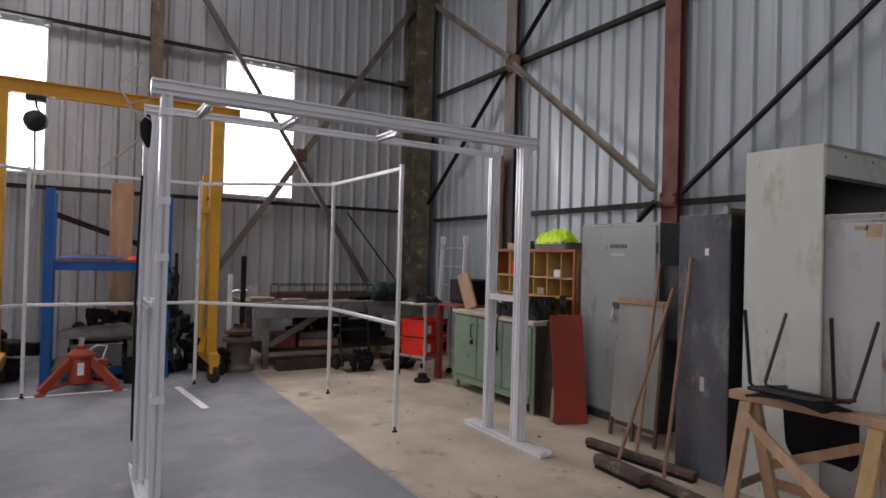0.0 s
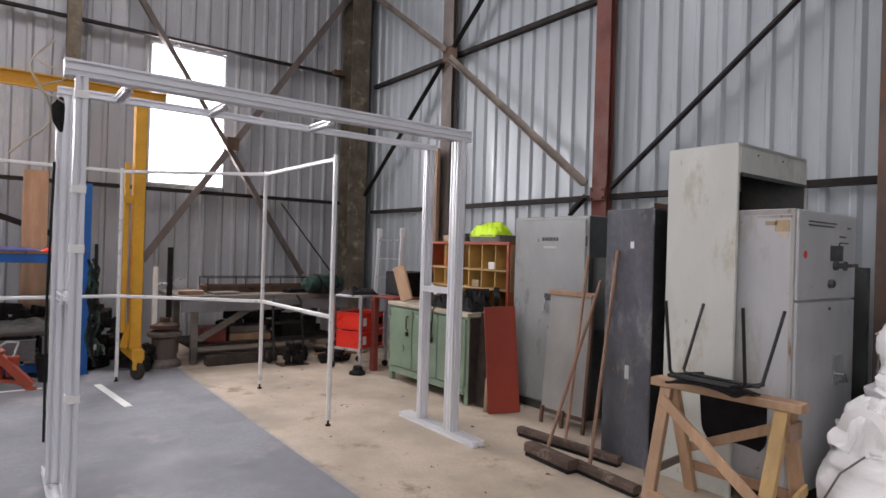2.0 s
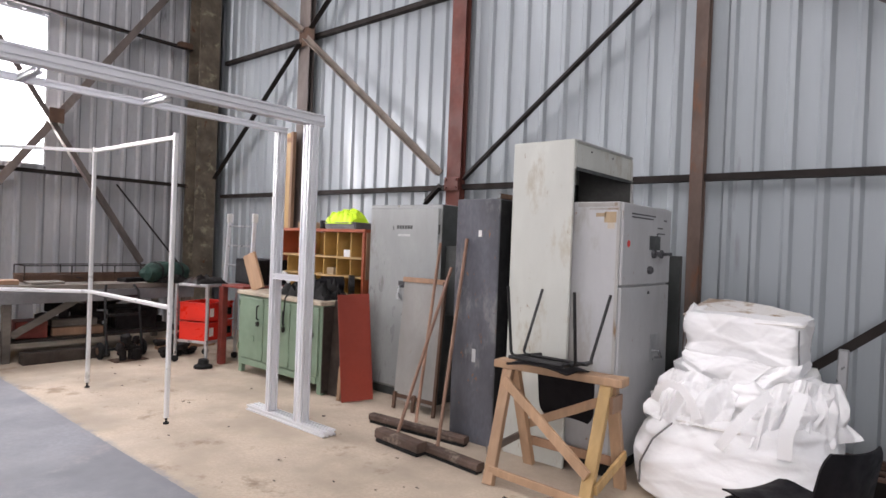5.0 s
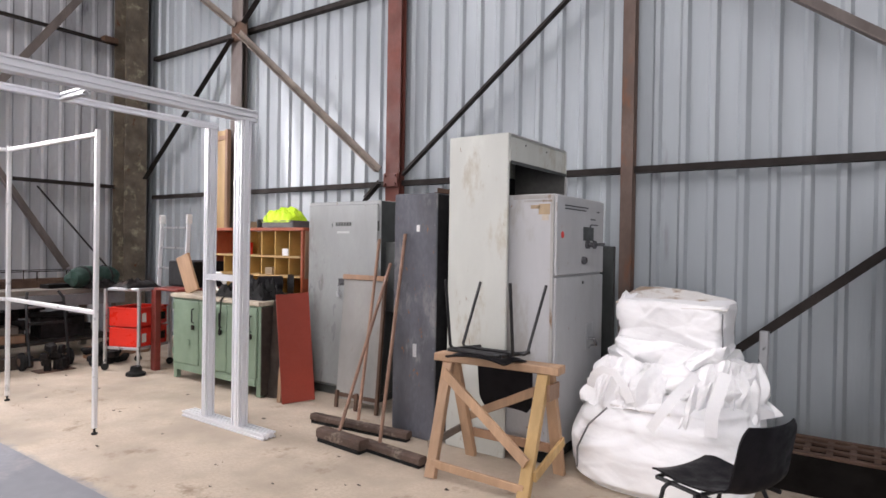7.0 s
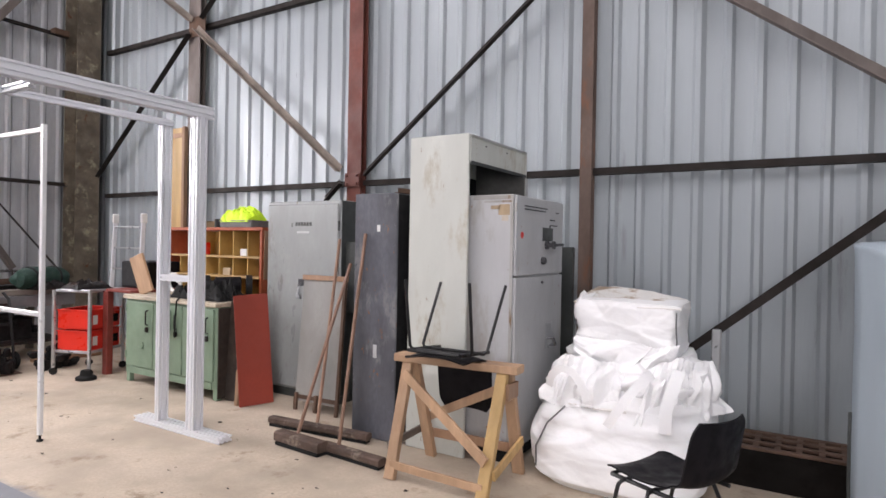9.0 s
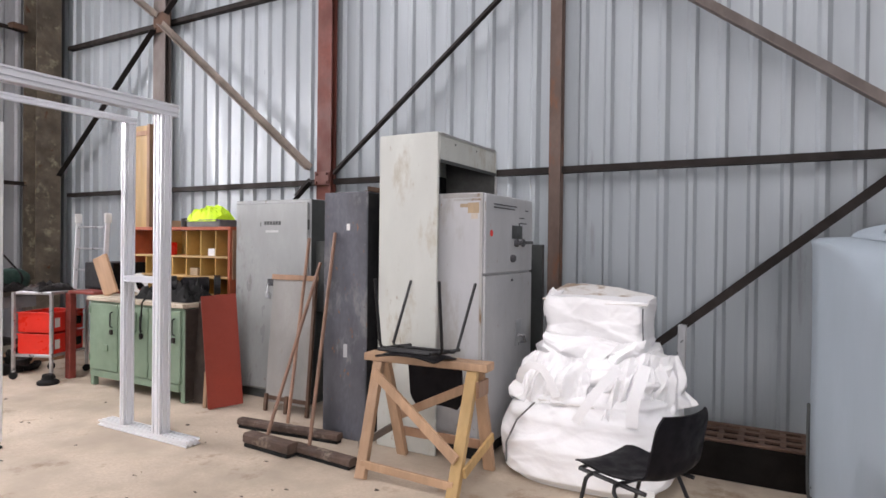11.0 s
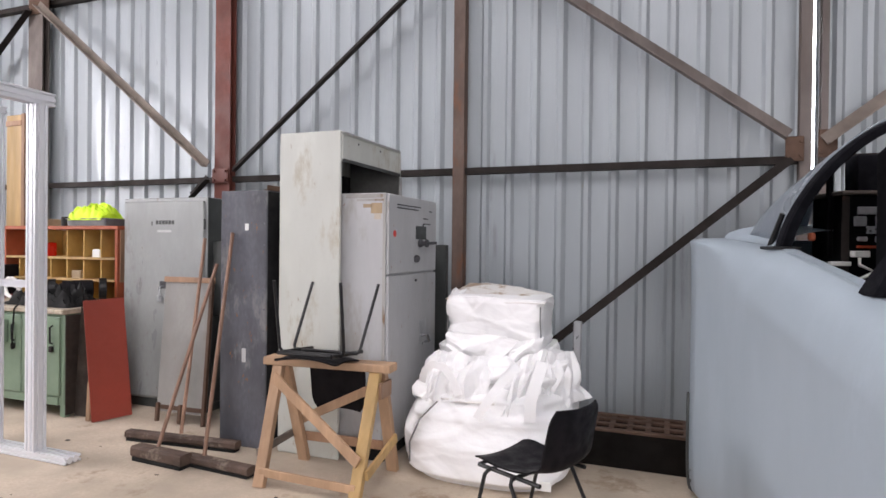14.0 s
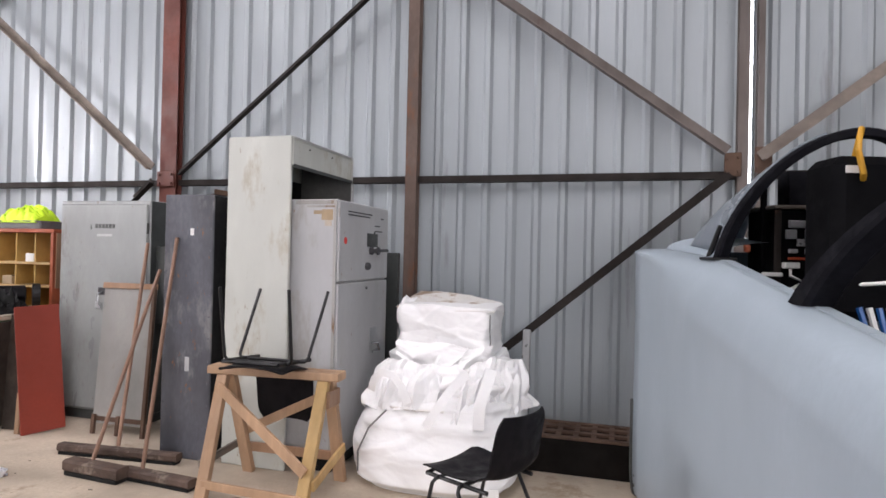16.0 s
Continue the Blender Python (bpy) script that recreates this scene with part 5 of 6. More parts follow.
# ---- stacking chair ----
def chair(m, label):
    """Black polypropylene shell on a bent tube frame; the front looks to +y."""
    c = thing("chair", m, label, "chair", "black stacking chairs")
    bm = bmesh.new()
    n, k = 12, 22
    top, low = [], []
    for j in range(k + 1):
        v = j / k
        if v < 0.5:
            s = v / 0.5
            y, z = 0.22 - 0.40 * s, 0.445 - 0.025 * math.sin(s * math.pi) + (0.0 if s > 0.12 else -0.02 * (1 - s / 0.12))
            ny, nz = 0.0, 1.0
        else:
            s = (v - 0.5) / 0.5
            a = min(1, s / 0.28) * radians(82)
            r = 0.07
            y = -0.18 - r * math.sin(a) - max(0, s - 0.28) * 0.075
            z = 0.445 + r * (1 - math.cos(a)) + max(0, s - 0.28) * 0.37
            ny, nz = math.sin(a), math.cos(a)
        half = 0.215 if v < 0.5 else 0.215 - 0.012 * ((v - 0.5) / 0.5)
        if v > 0.9:
            half *= math.sqrt(max(0.05, 1 - ((v - 0.9) / 0.1) ** 2 * 0.35))
        if v < 0.06:
            half *= 0.93 + v
        row, row2 = [], []
        for i in range(n + 1):
            u = i / n * 2 - 1
            dish = 0.022 * (u * u) * (1 if v < 0.5 else 1.6)
            p = Vector((u * half, y + ny * dish, z + nz * dish))
            row.append(bm.verts.new(p))
            row2.append(bm.verts.new(p - Vector((0, ny, nz)) * 0.009))
        top.append(row)
        low.append(row2)
    for j in range(k):
        for i in range(n):
            bm.faces.new((top[j][i], top[j][i + 1], top[j + 1][i + 1], top[j + 1][i]))
            bm.faces.new((low[j][i], low[j + 1][i], low[j + 1][i + 1], low[j][i + 1]))
    for j in range(k):
        for e in (0, n):
            bm.faces.new((top[j][e], top[j + 1][e], low[j + 1][e], low[j][e]))
    for e in (0, k):
        for i in range(n):
            bm.faces.new((top[e][i], top[e][i + 1], low[e][i + 1], low[e][i]))
    part("shell", bm, "black_plastic", c, smooth=True)
    for s in (-1, 1):
        part("leg", tube([(s * 0.16, 0.105, 0.405), (s * 0.215, 0.112, 0.403), (s * 0.232, 0.120, 0.385), (s * 0.237, 0.215, 0.0)], 0.0105, 8), "black_steel", c, smooth=True)
        part("leg", tube([(s * 0.16, -0.05, 0.405), (s * 0.228, -0.055, 0.403), (s * 0.246, -0.064, 0.385), (s * 0.257, -0.270, 0.0)], 0.0105, 8), "black_steel", c, smooth=True)
        part("side_rail", tube([(s * 0.19, 0.20, 0.404), (s * 0.19, -0.20, 0.404)], 0.0115, 8), "black_steel", c)
    for y, z, w in ((-0.055, 0.404, 0.19), (0.112, 0.404, 0.19), (0.20, 0.405, 0.185)):
        part("cross_rail", tube([(-w, y, z), (w, y, z)], 0.010, 8), "black_steel", c)
    return c


chair(pose(-0.555, 3.05, 0, 0, 0, 64) @ Matrix.Scale(0.96, 4), "black plastic stacking chair standing before the white sack")
chair(pose(-1.968, 3.378, 1.244, -4.5) @ pose(0, 0, 0, 0, 180, 181) @ Matrix.Diagonal((0.975, 0.975, 1.085, 1)), "black plastic stacking chair turned upside down on the sawhorse")


# ---- bulk sack ----
def facets(p, k):
    """Broken, paper-like facets: cones that meet in sharp valleys."""
    a = noise.voronoi(Vector((p.x, p.y, p.z * 1.3)) * k)[0]
    b = noise.voronoi(Vector((p.x * 1.3 + 5, p.y + 2, p.z)) * k * 2.3)[0]
    return (a[1] - a[0]) * 0.9 + (b[1] - b[0]) * 0.14 - 0.35


def creases(p, k):
    """Sharp folds and soft swells of woven plastic."""
    q = Vector((p.x + 0.8 * p.z, p.y + 0.5 * p.z, p.z * 0.9))
    a = max(0.0, 1 - abs(noise.noise(q * k)) * 6)
    b = max(0.0, 1 - abs(noise.noise(Vector((p.x * 1.2 - p.z, p.y, p.z)) * k * 1.9 + Vector((7, 3, 1)))) * 6)
    c = max(0.0, 1 - abs(noise.noise(q * k * 3.7 + Vector((1, 5, 2)))) * 5)
    return 0.9 * noise.noise(p * k * 0.6) + 0.55 * a + 0.30 * b + 0.08 * c


def pouch(levels, n=120, power=3.0, amp=0.03, k=3.2, seed=0.0, steps=70, crush=0.0, size=5.0):
    """A stuffed sack: rounded-square rings through (z, centre x, centre y, half x, half y), creased."""
    bm = bmesh.new()
    zs = [l[0] for l in levels]
    rings = []
    for j in range(steps + 1):
        z = zs[0] + (zs[-1] - zs[0]) * j / steps
        i = max(0, min(len(zs) - 2, next((q for q in range(len(zs) - 1) if zs[q + 1] >= z), len(zs) - 2)))
        t = (z - zs[i]) / (zs[i + 1] - zs[i])
        t = t * t * (3 - 2 * t)
        cx, cy, hx, hy = [levels[i][q] + (levels[i + 1][q] - levels[i][q]) * t for q in (1, 2, 3, 4)]
        row = []
        for q in range(n):
            a = 2 * math.pi * q / n
            c, s = math.cos(a), math.sin(a)
            r = (abs(c) ** power + abs(s) ** power) ** (-1 / power)
            d = Vector((c * hx * r, s * hy * r, 0))
            p = Vector((cx, cy, z)) + d
            w = creases(Vector((p.x * 1.0 + seed, p.y, p.z * 1.5)), k) * amp
            if crush:
                w += crush * facets(p + Vector((seed, 0.4 * p.x, 0)), size)
            edge = min(1, (z - zs[0]) / 0.05)
            p += d.normalized() * w * edge + Vector((0, 0, 0.4 * w * edge))
            row.append(bm.verts.new(p))
        rings.append(row)
    for a, b in zip(rings, rings[1:]):
        for q in range(n):
            bm.faces.new((a[q], a[(q + 1) % n], b[(q + 1) % n], b[q]))
    for row, up in ((rings[0], -1), (rings[-1], 1)):
        c = bm.verts.new(sum((v.co for v in row), Vector()) / n)
        for q in range(n):
            bm.faces.new((row[q], row[(q + 1) % n], c))
    return bm


def flap(corners, seed, amp=0.05, n=48, k=1.1, t=0.006, sag=0.05, pleats=0, deep=0.05, curl=0.0, crush=0.0):
    """A crumpled sheet of sack cloth hung between four corners, with thickness."""
    a, b, c, d = [Vector(p) for p in corners]
    bm = bmesh.new()
    nrm = (b - a).cross(d - a).normalized()
    lay = []
    for off in (0, t):
        g = []
        for i in range(n + 1):
            row = []
            for j in range(n + 1):
                u, v = i / n, j / n
                p = (a * (1 - u) + b * u) * (1 - v) + (d * (1 - u) + c * u) * v
                q = Vector((u * 1.6 + seed, v * 0.75 + 0.35 * u, seed * 0.3))
                w = creases(q, k) * amp + sag * math.sin(u * math.pi) * math.sin(v * math.pi)
                if pleats:
                    f = (u + 0.25 * (v - 0.5) * math.sin(seed)) * pleats * (1 - 0.25 * v) + 0.55 * noise.noise(q * 1.4)
                    w += deep * (1 - abs((f % 1) * 2 - 1) * 1.6) * (1 - 0.55 * v)
                w += curl * (1 - v) ** 3 + crush * facets(Vector((u * 0.30 + seed, v * 0.28, seed)), 5.0)
                edge = 0.03 * noise.noise(q * 1.1)
                row.append(bm.verts.new(p + nrm * (w + off) + Vector((edge * (abs(u - 0.5) > 0.45), 0, edge))))
            g.append(row)
        lay.append(g)
    for g in lay:
        for i in range(n):
            for j in range(n):
                bm.faces.new((g[i][j], g[i + 1][j], g[i + 1][j + 1], g[i][j + 1]))
    f, h = lay
    for i in range(n):
        bm.faces.new((f[i][0], f[i + 1][0], h[i + 1][0], h[i][0]))
        bm.faces.new((f[i][n], f[i + 1][n], h[i + 1][n], h[i][n]))
        bm.faces.new((f[0][i], f[0][i + 1], h[0][i + 1], h[0][i]))
        bm.faces.new((f[n][i], f[n][i + 1], h[n][i + 1], h[n][i]))
    return bm


sack = thing("bulk_sack", pose(0, 0, 0), "full white woven bulk sack with crumpled collar and straps", "sack")
part("body", pouch([(0.0, -1.03, 4.08, 0.47, 0.47), (0.06, -1.04, 4.08, 0.54, 0.53), (0.22, -1.04, 4.10, 0.565, 0.54), (0.38, -1.04, 4.12, 0.545, 0.50), (0.50, -1.04, 4.14, 0.50, 0.44), (0.60, -1.05, 4.2, 0.42, 0.36)],
                   power=3.2, amp=0.019, k=1.7, n=220, steps=110, crush=0.022, size=3.0), "bag_white", sack, smooth=True)
part("collar", pouch([(0.47, -1.06, 4.17, 0.46, 0.36), (0.54, -1.06, 4.17, 0.485, 0.375), (0.62, -1.04, 4.18, 0.50, 0.39), (0.70, -1.03, 4.2, 0.47, 0.36), (0.80, -1.03, 4.22, 0.36, 0.28)],
                     power=2.8, amp=0.04, k=1.7, seed=9.0, steps=90, n=220, crush=0.12, size=3.6), "bag_white", sack, smooth=True)
part("strap", tube([(-1.30, 3.655, 0.49), (-1.40, 3.612, 0.38), (-1.475, 3.62, 0.22), (-1.49, 3.66, 0.08)], 0.006, 6), "grey_plastic", sack, "dark seam cord", True)
part("seam", tube([(-1.36, 3.735, 0.50), (-1.24, 3.705, 0.495), (-1.1, 3.69, 0.495), (-0.93, 3.695, 0.50)], 0.009, 6), "bag_dirty", sack, smooth=True)
FLAPS = (
    (((-1.585, 3.90, 0.43), (-1.42, 3.71, 0.49), (-1.30, 3.82, 0.77), (-1.43, 4.00, 0.76)), 2.0, 1.2, 0.03),
    (((-1.43, 3.71, 0.47), (-1.20, 3.68, 0.49), (-1.14, 3.84, 0.75), (-1.36, 3.83, 0.79)), 5.0, 1.1, 0.04),
    (((-1.24, 3.69, 0.47), (-0.98, 3.72, 0.50), (-0.98, 3.88, 0.74), (-1.18, 3.85, 0.76)), 11.0, 0.9, 0.05),
    (((-0.90, 3.69, 0.41), (-0.72, 3.74, 0.42), (-0.66, 3.96, 0.80), (-0.82, 3.88, 0.76)), 8.0, 1.7, 0.04),
    (((-0.76, 3.75, 0.42), (-0.56, 3.93, 0.44), (-0.58, 4.03, 0.80), (-0.70, 3.95, 0.79)), 13.0, 1.3, 0.03),
    (((-0.57, 3.92, 0.42), (-0.43, 4.22, 0.48), (-0.52, 4.22, 0.78), (-0.60, 4.02, 0.80)), 16.0, 1.2, 0.03),
)
for corners, seed, pleats, deep in FLAPS:
    part("flap", flap(corners, seed, 0.02, k=0.8, sag=0.03, pleats=pleats, deep=deep, crush=0.10), "bag_white", sack, "crumpled hanging fold", True)


def strap(pts, w=0.055, t=0.004):
    bm = bmesh.new()
    p = [Vector(q) for q in pts]
    rows = []
    for i, q in enumerate(p):
        d = (p[min(i + 1, len(p) - 1)] - p[max(i - 1, 0)]).normalized()
        s = d.cross(Vector((0.15, -1, 0.1))).normalized() * w / 2
        o2 = Vector((0, -t, 0))
        rows.append([bm.verts.new(q - s), bm.verts.new(q + s), bm.verts.new(q + s + o2), bm.verts.new(q - s + o2)])
    for a, b in zip(rows, rows[1:]):
        for i in range(4):
            bm.faces.new((a[i], a[(i + 1) % 4], b[(i + 1) % 4], b[i]))
    bm.faces.new(rows[0])
    bm.faces.new(rows[-1][::-1])
    return bm


part("strap", strap([(-1.02, 3.60, 0.42), (-0.96, 3.60, 0.52), (-0.90, 3.66, 0.62), (-0.84, 3.72, 0.70), (-0.80, 3.78, 0.73)]), "bag_white", sack, "white lifting strap", True)
part("strap", strap([(-0.70, 3.66, 0.42), (-0.70, 3.68, 0.55), (-0.67, 3.74, 0.68), (-0.66, 3.84, 0.76)], 0.07), "bag_white", sack, "white lifting strap", True)
part("tag", block((-0.75, 3.565, 0.03), (-0.56, 3.575, 0.085), 0.002), "paper", sack, "white printed tag", m=pose(0, 0.06, 0, 0, 0, 0))

part("strap", strap([(-1.45, 3.76, 0.58), (-1.41, 3.71, 0.67), (-1.34, 3.68, 0.72), (-1.26, 3.665, 0.71), (-1.20, 3.66, 0.64), (-1.16, 3.66, 0.54)], 0.05), "bag_white", sack, "white lifting loop", True)

sack2 = thing("bulk_sack", pose(0, 0, 0), "half-empty white woven sack with soiled rim lying on the full one", "sack")
part("body", pouch([(0.70, -1.03, 4.22, 0.315, 0.24), (0.80, -1.03, 4.22, 0.325, 0.25), (0.95, -1.03, 4.22, 0.332, 0.25), (1.09, -1.03, 4.225, 0.34, 0.25), (1.135, -1.03, 4.23, 0.337, 0.245), (1.145, -1.03, 4.25, 0.31, 0.215)],
                   power=8.0, amp=0.022, k=1.25, seed=21.0, steps=90, n=240, crush=0.045, size=3.6), "bag_white", sack2, smooth=True)
part("rim", flap(((-1.365, 3.985, 1.12), (-0.69, 3.985, 1.10), (-0.71, 4.44, 1.15), (-1.35, 4.44, 1.19)), 23.0, 0.014, k=0.9, sag=0.005), "bag_dirty", sack2, "brown-stained folded rim", True)
part("rim", flap(((-1.365, 3.98, 1.07), (-1.31, 3.97, 1.06), (-1.28, 4.14, 1.16), (-1.365, 4.16, 1.18)), 27.0, 0.01), "bag_white", sack2, smooth=True)
for x, w in ((-1.352, -0.006), (-0.71, 0.006)):
    part("seam", tube([(x - 2 * w, 4.005, 0.80), (x + w, 3.985, 0.9), (x, 3.985, 1.0), (x, 3.99, 1.09)], 0.005, 6), "grey_plastic", sack2, "dark seam cord", True)
part("flap", flap(((-1.36, 3.95, 0.80), (-1.02, 3.86, 0.665), (-0.84, 3.93, 0.86), (-1.34, 3.965, 0.92)), 17.0, 0.02, k=0.8, sag=0.02, pleats=0.9, deep=0.03, crush=0.06), "bag_white", sack2, smooth=True)
part("flap", flap(((-0.98, 3.93, 0.72), (-0.70, 3.96, 0.74), (-0.68, 3.985, 0.90), (-0.86, 3.965, 0.86)), 19.0, 0.02, k=0.8, pleats=0.9, deep=0.04, crush=0.06), "bag_white", sack2, smooth=True)

simple("post_stub", block((-0.03, -0.02, 0), (0.03, 0.02, 0.92), 0.006), "galv", "weathered pale post standing behind the sack", "post", m=pose(-0.585, 4.72, 0, 0, 1, 0))

# ---- low trough with a perforated top ----
material("trough_dark", (0.009, 0.007, 0.006), 0.85, 0.0, 0.3, 3, 20, 0.15, stain=(0.035, 0.02, 0.014), spec=0.15)
tr = thing("trough", pose(-0.9, 4.27, 0), "low dark rusty steel trough with a perforated top", "trough")
L, D, H = 3.0, 0.42, 0.237
part("front", block((0, 0, 0), (L, 0.02, H), 0.003), "trough_dark", tr)
part("rear", block((0, D - 0.02, 0), (L, D, H), 0.003), "trough_dark", tr)
for x in (0, L - 0.02):
    part("end", block((x, 0.021, 0), (x + 0.02, D - 0.021, H), 0.002), "trough_dark", tr)
for y in (0.0, 0.13, 0.26, D - 0.05):
    part("bar", block((0.0, y, H + 0.001), (L, y + 0.05, H + 0.02), 0.003), "steel_rusty", tr)
for i in range(25):
    part("slat", block((i * L / 25, 0.002, H + 0.002), (i * L / 25 + 0.035, D - 0.002, H + 0.016), 0.002), "steel_rusty", tr)

# ---- jet cockpit section ----
jet = thing("cockpit_section", pose(0.93, 3.43, 0, 0, 0, 14.95), "pale grey jet cockpit section with open canopy hoops", "aircraft")


def sill(y):
    return 1.49 + 0.21 * min(y, 0.0) + 0.05 * max(y, 0) / 0.72


def hull_half(y, inset=0.0):
    """Port half of the hull from keel to sill."""
    zs = sill(y)
    g = 1.0
    fr = max(0.0, min(1.0, y / 0.5))
    pts = [(0.0, 0.02), (0.30, 0.02), (0.50, 0.025), (0.545, 0.10), (0.552, 0.40), (0.55, 0.70), (0.548, min(1.10, zs - 0.32)), (0.54 + 0.012 * fr, zs - 0.20 + 0.13 * fr), (0.48 + 0.066 * fr, zs - 0.06 + 0.048 * fr), (0.375, zs)]
    out = []
    for i in range(len(pts) - 1):
        p0, p1, p2, p3 = pts[max(i - 1, 0)], pts[i], pts[i + 1], pts[min(i + 2, len(pts) - 1)]
        for t in (0, 0.25, 0.5, 0.75):
            q = [0.5 * (2 * p1[c] + (p2[c] - p0[c]) * t + (2 * p0[c] - 5 * p1[c] + 4 * p2[c] - p3[c]) * t * t + (3 * p1[c] - p0[c] - 3 * p2[c] + p3[c]) * t ** 3) for c in (0, 1)]
            out.append((q[0] * g, q[1]))
    out.append(pts[-1])
    return [(-(max(0, x - inset)), z + (inset if z < 0.3 else 0)) for x, z in out]


def loft(rows):
    bm = bmesh.new()
    vs = [[bm.verts.new(p) for p in r] for r in rows]
    for a, b in zip(vs, vs[1:]):
        for i in range(len(a) - 1):
            bm.faces.new((a[i], a[i + 1], b[i + 1], b[i]))
    return bm


ys = [0.72 - 0.12 * i for i in range(26)]


def hull_rows(inset, y_list):
    rows = []
    for y in y_list:
        port = hull_half(y, inset)
        rows.append([(x, y, z) for x, z in port[::-1]] + [(-x, y, z) for x, z in port[1:]])
    return rows


sk = part("skin", loft(hull_rows(0.0, ys)), "jet_grey", jet, "pale blue-grey painted skin", True)
sol = sk.modifiers.new("thickness", "SOLIDIFY")
sol.thickness, sol.offset = 0.012, 1.0
part("tub", loft(hull_rows(0.05, [y for y in ys if y < 0.1])), "cockpit_black", jet, "black cockpit lining", True)
for y in (0.715, ys[-1] + 0.004):
    bm = bmesh.new()
    ringv = [bm.verts.new((x, y, z)) for x, _, z in hull_rows(0.012, [y])[0]]
    bm.faces.new(ringv)
    part("bulkhead", bm, "jet_grey", jet)
bm = bmesh.new()
port = hull_half(0.72)
tube([(x - 0.012, 0.725, z) for x, z in port[6:20]], 0.014, 6, bm)
part("flange", bm, "cab_shade", jet, "dull dark edge flange", True)
# front deck, domed from sill to sill
rows = []
for y in (0.727, 0.60, 0.45, 0.30, 0.15, 0.02):
    zs = sill(y)
    rows.append([(0.377 * math.cos(a), y, zs + 0.10 * math.sin(a) ** 0.9 - 0.004) for a in [math.pi - math.pi * i / 20 for i in range(21)]])
dk2 = part("front_deck", loft(rows), "jet_grey", jet, smooth=True)
# sill strips
for s in (-1, 1):
    for i in range(8):
        y0, y1 = 0.0 - i * 0.28, -0.275 - i * 0.28
        part("sill_strip", prism(bmesh.new(), rect(0.01, 0.055, 0.002), (s * 0.352, y0, sill(y0) + 0.008), (s * 0.352, y1, sill(y1) + 0.008)), "jet_grey", jet)
part("tab", prism(bmesh.new(), rect(0.03, 0.05, 0.004), (-0.31, 0.26, sill(0.26) + 0.035), (-0.29, 0.32, sill(0.3) + 0.085)), "jet_grey", jet)


def hoop_pts(y, half, height, base, a0=0.0, a1=180.0, n=28, lean=0.0, off=0.0):
    out = []
    for i in range(n + 1):
        a = radians(a0 + (a1 - a0) * i / n)
        out.append(Vector((off - half * math.cos(a), y + lean * math.sin(a), base + height * math.sin(a) ** 0.92)))
    return out


def hoop(y, half, height, base, w, d, lean=0.0, flare=0.0):
    """A flat-sectioned arch across the fuselage."""
    bm = bmesh.new()
    pts = hoop_pts(y, half, height, base, lean=lean, off=half - 0.355)
    rows = []
    for i, p in enumerate(pts):
        t = (pts[min(i + 1, len(pts) - 1)] - pts[max(i - 1, 0)]).normalized()
        nrm = t.cross(Vector((0, 1, 0))).normalized()
        e = abs(i / (len(pts) - 1) * 2 - 1)
        ww = w * (1 + flare * max(0, e - 0.55) / 0.45)
        dd = d * (1 + flare * max(0, e - 0.45) / 0.55)
        rows.append([bm.verts.new(p + nrm * a * dd / 2 + Vector((0, b * ww / 2, 0))) for a, b in ((-1, -0.7), (-0.7, -1), (0.7, -1), (1, -0.7), (1, 0.7), (0.7, 1), (-0.7, 1), (-1, 0.7))])
    for a, b in zip(rows, rows[1:]):
        for k in range(8):
            bm.faces.new((a[k], a[(k + 1) % 8], b[(k + 1) % 8], b[k]))
    bm.faces.new(rows[0])
    bm.faces.new(rows[-1][::-1])
    return bm


h1 = part("windscreen_arch", hoop(0.0, 0.44, 0.555, 1.50, 0.055, 0.042, lean=-0.38, flare=0.35), "seal_black", jet, "thick black windscreen arch", True)
part("base_plate", block((-0.43, -0.06, 1.488), (-0.30, 0.08, 1.502), 0.003), "black_steel", h1)
part("strut", rod(0.014, (-0.375, 0.10, 1.50), (-0.345, 0.03, 1.66), 8), "black_steel", h1)
part("canopy_arch", hoop(-0.76, 0.46, 0.54, 1.325, 0.085, 0.075, lean=-0.55, flare=0.6), "seal_black", jet, "padded black canopy arch", True)
# windscreen side panel ahead of the arch
rows = []
for k in range(9):
    t = k / 8
    rows.append(hoop_pts(0.05 + 0.42 * t, 0.44 - 0.03 * t, 0.57 * (1 - t) ** 0.45 + 0.02, 1.50 + 0.06 * t, 2, 74, 18, lean=-0.38 * (1 - t) ** 0.8, off=0.085 - 0.01 * t))
ws = part("windscreen_panel", loft(rows), "jet_screen", jet, "grey-blue windscreen side panel", True)
so = ws.modifiers.new("thickness", "SOLIDIFY")
so.thickness = 0.012
# instruments
pan = part("instrument_box", block((-0.11, -0.04, 1.28), (0.20, 0.24, 1.745), 0.006), "cockpit_black", jet)
part("lid", block((-0.125, -0.06, 1.748), (0.215, 0.26, 1.765), 0.004), "steel_pale", pan, "thin dull metal lid")
part("edge", block((-0.118, -0.052, 1.30), (-0.085, -0.042, 1.745), 0.003), "steel_dark", pan)
rnd = random.Random(11)
for x, z, w, h in ((-0.05, 1.655, 0.10, 0.035), (-0.065, 1.60, 0.05, 0.045), (0.03, 1.60, 0.04, 0.05), (-0.01, 1.565, 0.06, 0.035), (-0.05, 1.53, 0.04, 0.02), (0.03, 1.525, 0.04, 0.03)):
    part("gauge", block((x, -0.062, z), (x + w, -0.042, z + h), 0.003), "galv", pan)
part("copper_strip", block((-0.05, -0.06, 1.498), (0.05, -0.043, 1.51), 0.001), "orange_paint", pan, "thin orange strip")
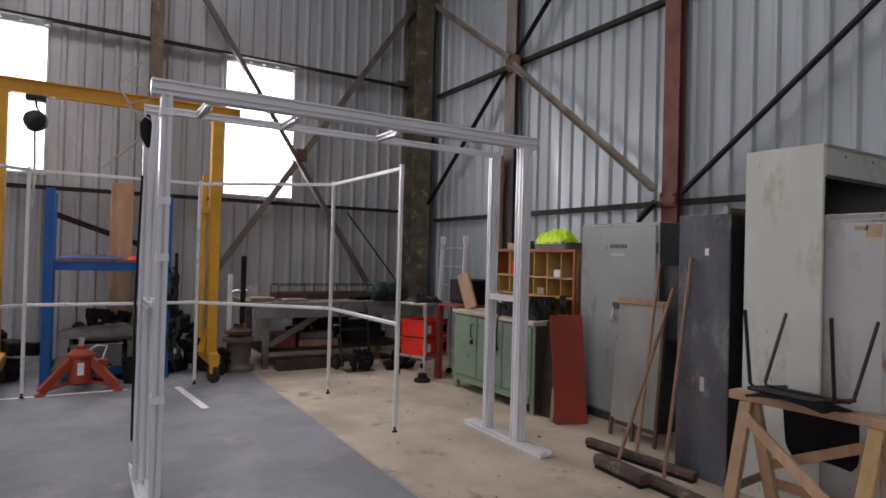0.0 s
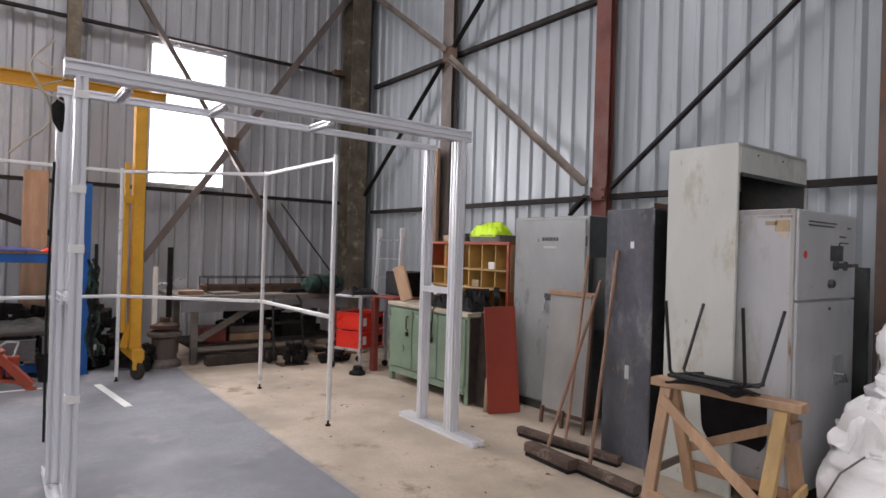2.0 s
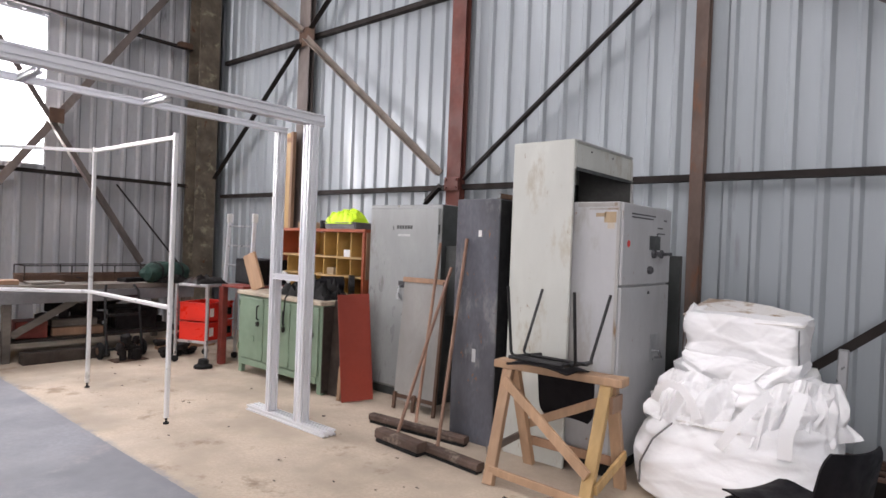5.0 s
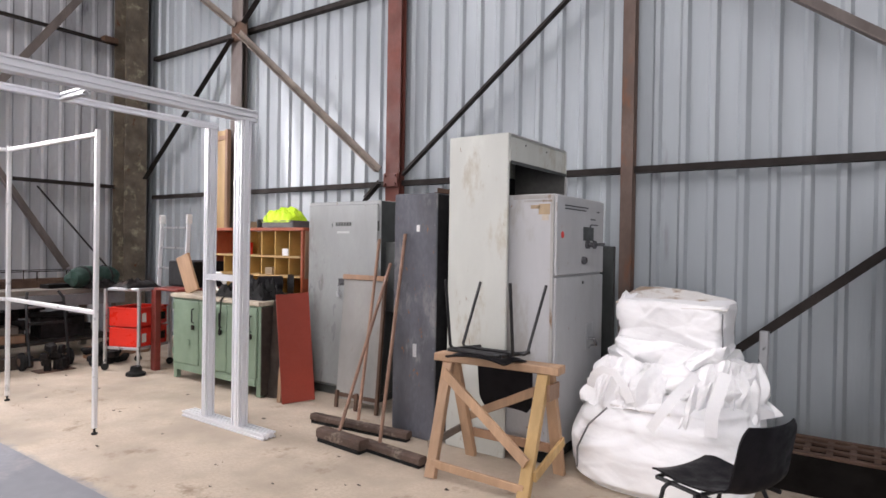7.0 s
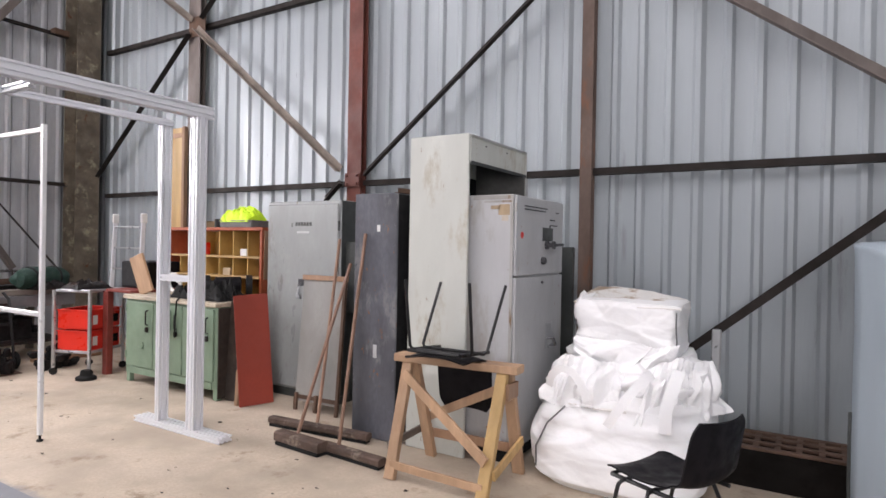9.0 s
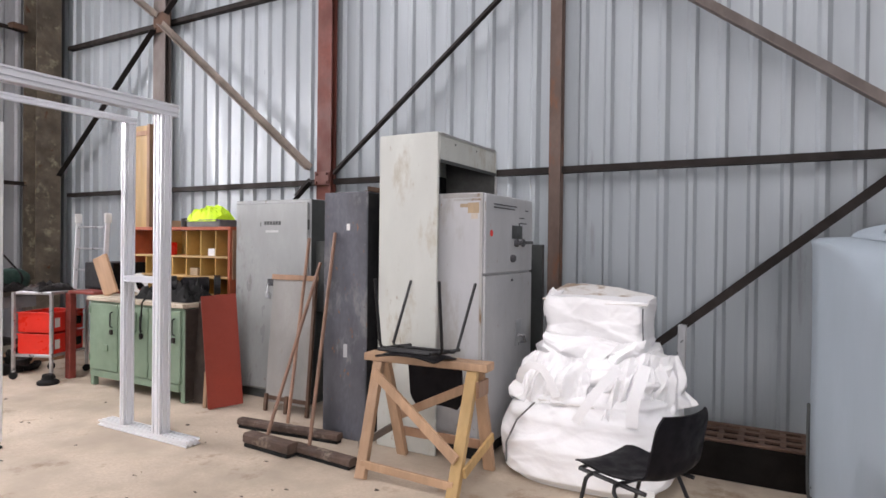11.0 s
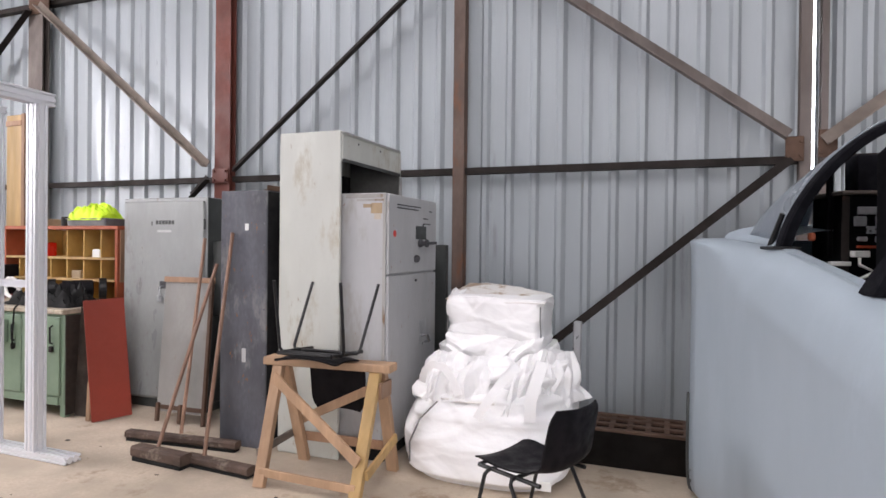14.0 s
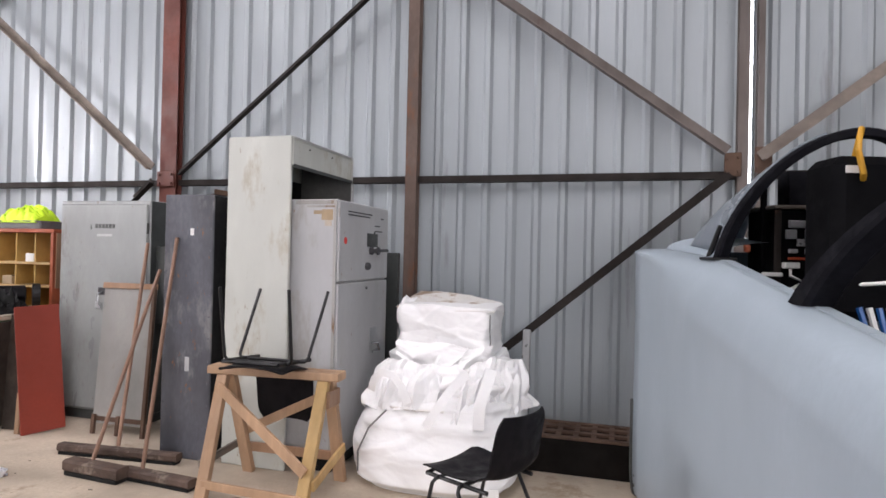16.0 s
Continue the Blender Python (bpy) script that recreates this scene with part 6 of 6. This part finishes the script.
for x in (-0.08, 0.04):
    part("connector", block((x, -0.085, 1.455), (x + 0.07, -0.043, 1.485), 0.004), "paper", pan, "white plug")
    part("wire", tube([(x + 0.03, -0.07, 1.455), (x + 0.02 - 0.03 * (x > 0), -0.09, 1.42), (0.0, -0.10, 1.39), (-0.08, -0.11, 1.35)], 0.008, 6), "paper", pan, smooth=True)
part("connector", block((-0.19, -0.10, 1.415), (-0.10, -0.07, 1.435), 0.003), "paper", jet, "white plug")
part("post", block((-0.14, 0.03, 1.45), (-0.115, 0.055, 1.93), 0.003), "cockpit_black", jet)
part("gunsight", block((0.0, 0.05, 1.77), (0.16, 0.16, 1.95), 0.006), "seal_black", jet)
part("coaming", block((0.21, -0.12, 1.40), (0.36, 0.30, 1.72), 0.03), "cockpit_black", jet)
hd = part("seat_head_box", block((-0.135, -0.55, 1.25), (0.36, -0.30, 1.93), 0.04), "cockpit_black", jet)
part("label", block((-0.10, -0.5535, 1.855), (-0.02, -0.5515, 1.885), 0), "paper", hd, "white data plate")
part("handle", tube([(-0.03, -0.50, 1.93), (-0.05, -0.57, 2.03), (-0.075, -0.59, 1.94), (-0.05, -0.585, 1.85), (-0.03, -0.553, 1.83)], 0.012, 8), "yellow_paint", hd, "yellow firing handle", True)
part("side_console", block((-0.36, -1.5, 1.02), (-0.22, -0.80, 1.16), 0.01), "cockpit_black", jet)
for i in range(4):
    part("hose", tube([(-0.20 + 0.03 * i, -0.90, 1.0), (-0.21 + 0.03 * i, -0.88, 1.20), (-0.24 + 0.035 * i, -0.86, 1.33)], 0.011, 6), ("blue_paint", "paper", "blue_paint", "galv")[i], jet, ("blue hose", "white hose", "blue hose", "grey hose")[i], True)
part("lever", rod(0.008, (-0.12, -0.5, 1.39), (0.12, -0.62, 1.42), 8), "paper", jet)
part("red_knob", block((-0.235, 0.0, 1.53), (-0.205, 0.03, 1.57), 0.008), "shelf_red", jet, "small dull red knob")
part("panel_seam", block((-0.561, -0.158, 0.43), (-0.5525, -0.146, 0.80), 0.003), "jet_grey", jet, "raised vertical skin joint")
for k in range(9):
    part("bolt", lathe([(0.011, 0.0), (0.009, 0.006)], 6, m=pose(-0.556, 0.69, 0.10 + 0.06 * k, 0, -90, 0)), "cab_shade", jet, "dull dark bolt head")
# small litter on the floor
bm = bmesh.new()
rnd = random.Random(5)
for i in range(46):
    x, y = rnd.uniform(-7.2, -0.4), rnd.uniform(1.9, 3.4)
    r, a = rnd.uniform(0.006, 0.022), rnd.uniform(0, 3.1)
    p = [Vector((x + r * rnd.uniform(0.6, 1.5) * math.cos(a + k * 1.26), y + r * rnd.uniform(0.4, 1) * math.sin(a + k * 1.26), rnd.uniform(0.001, 0.008))) for k in range(5)]
    top = bm.verts.new((x, y, 0.006))
    vs = [bm.verts.new(q) for q in p]
    for k in range(5):
        bm.faces.new((vs[k], vs[(k + 1) % 5], top))
tagged(part("litter", bm, "wood_dark"), "scattered dry leaves and chips on the floor", "litter", kind="stuff")
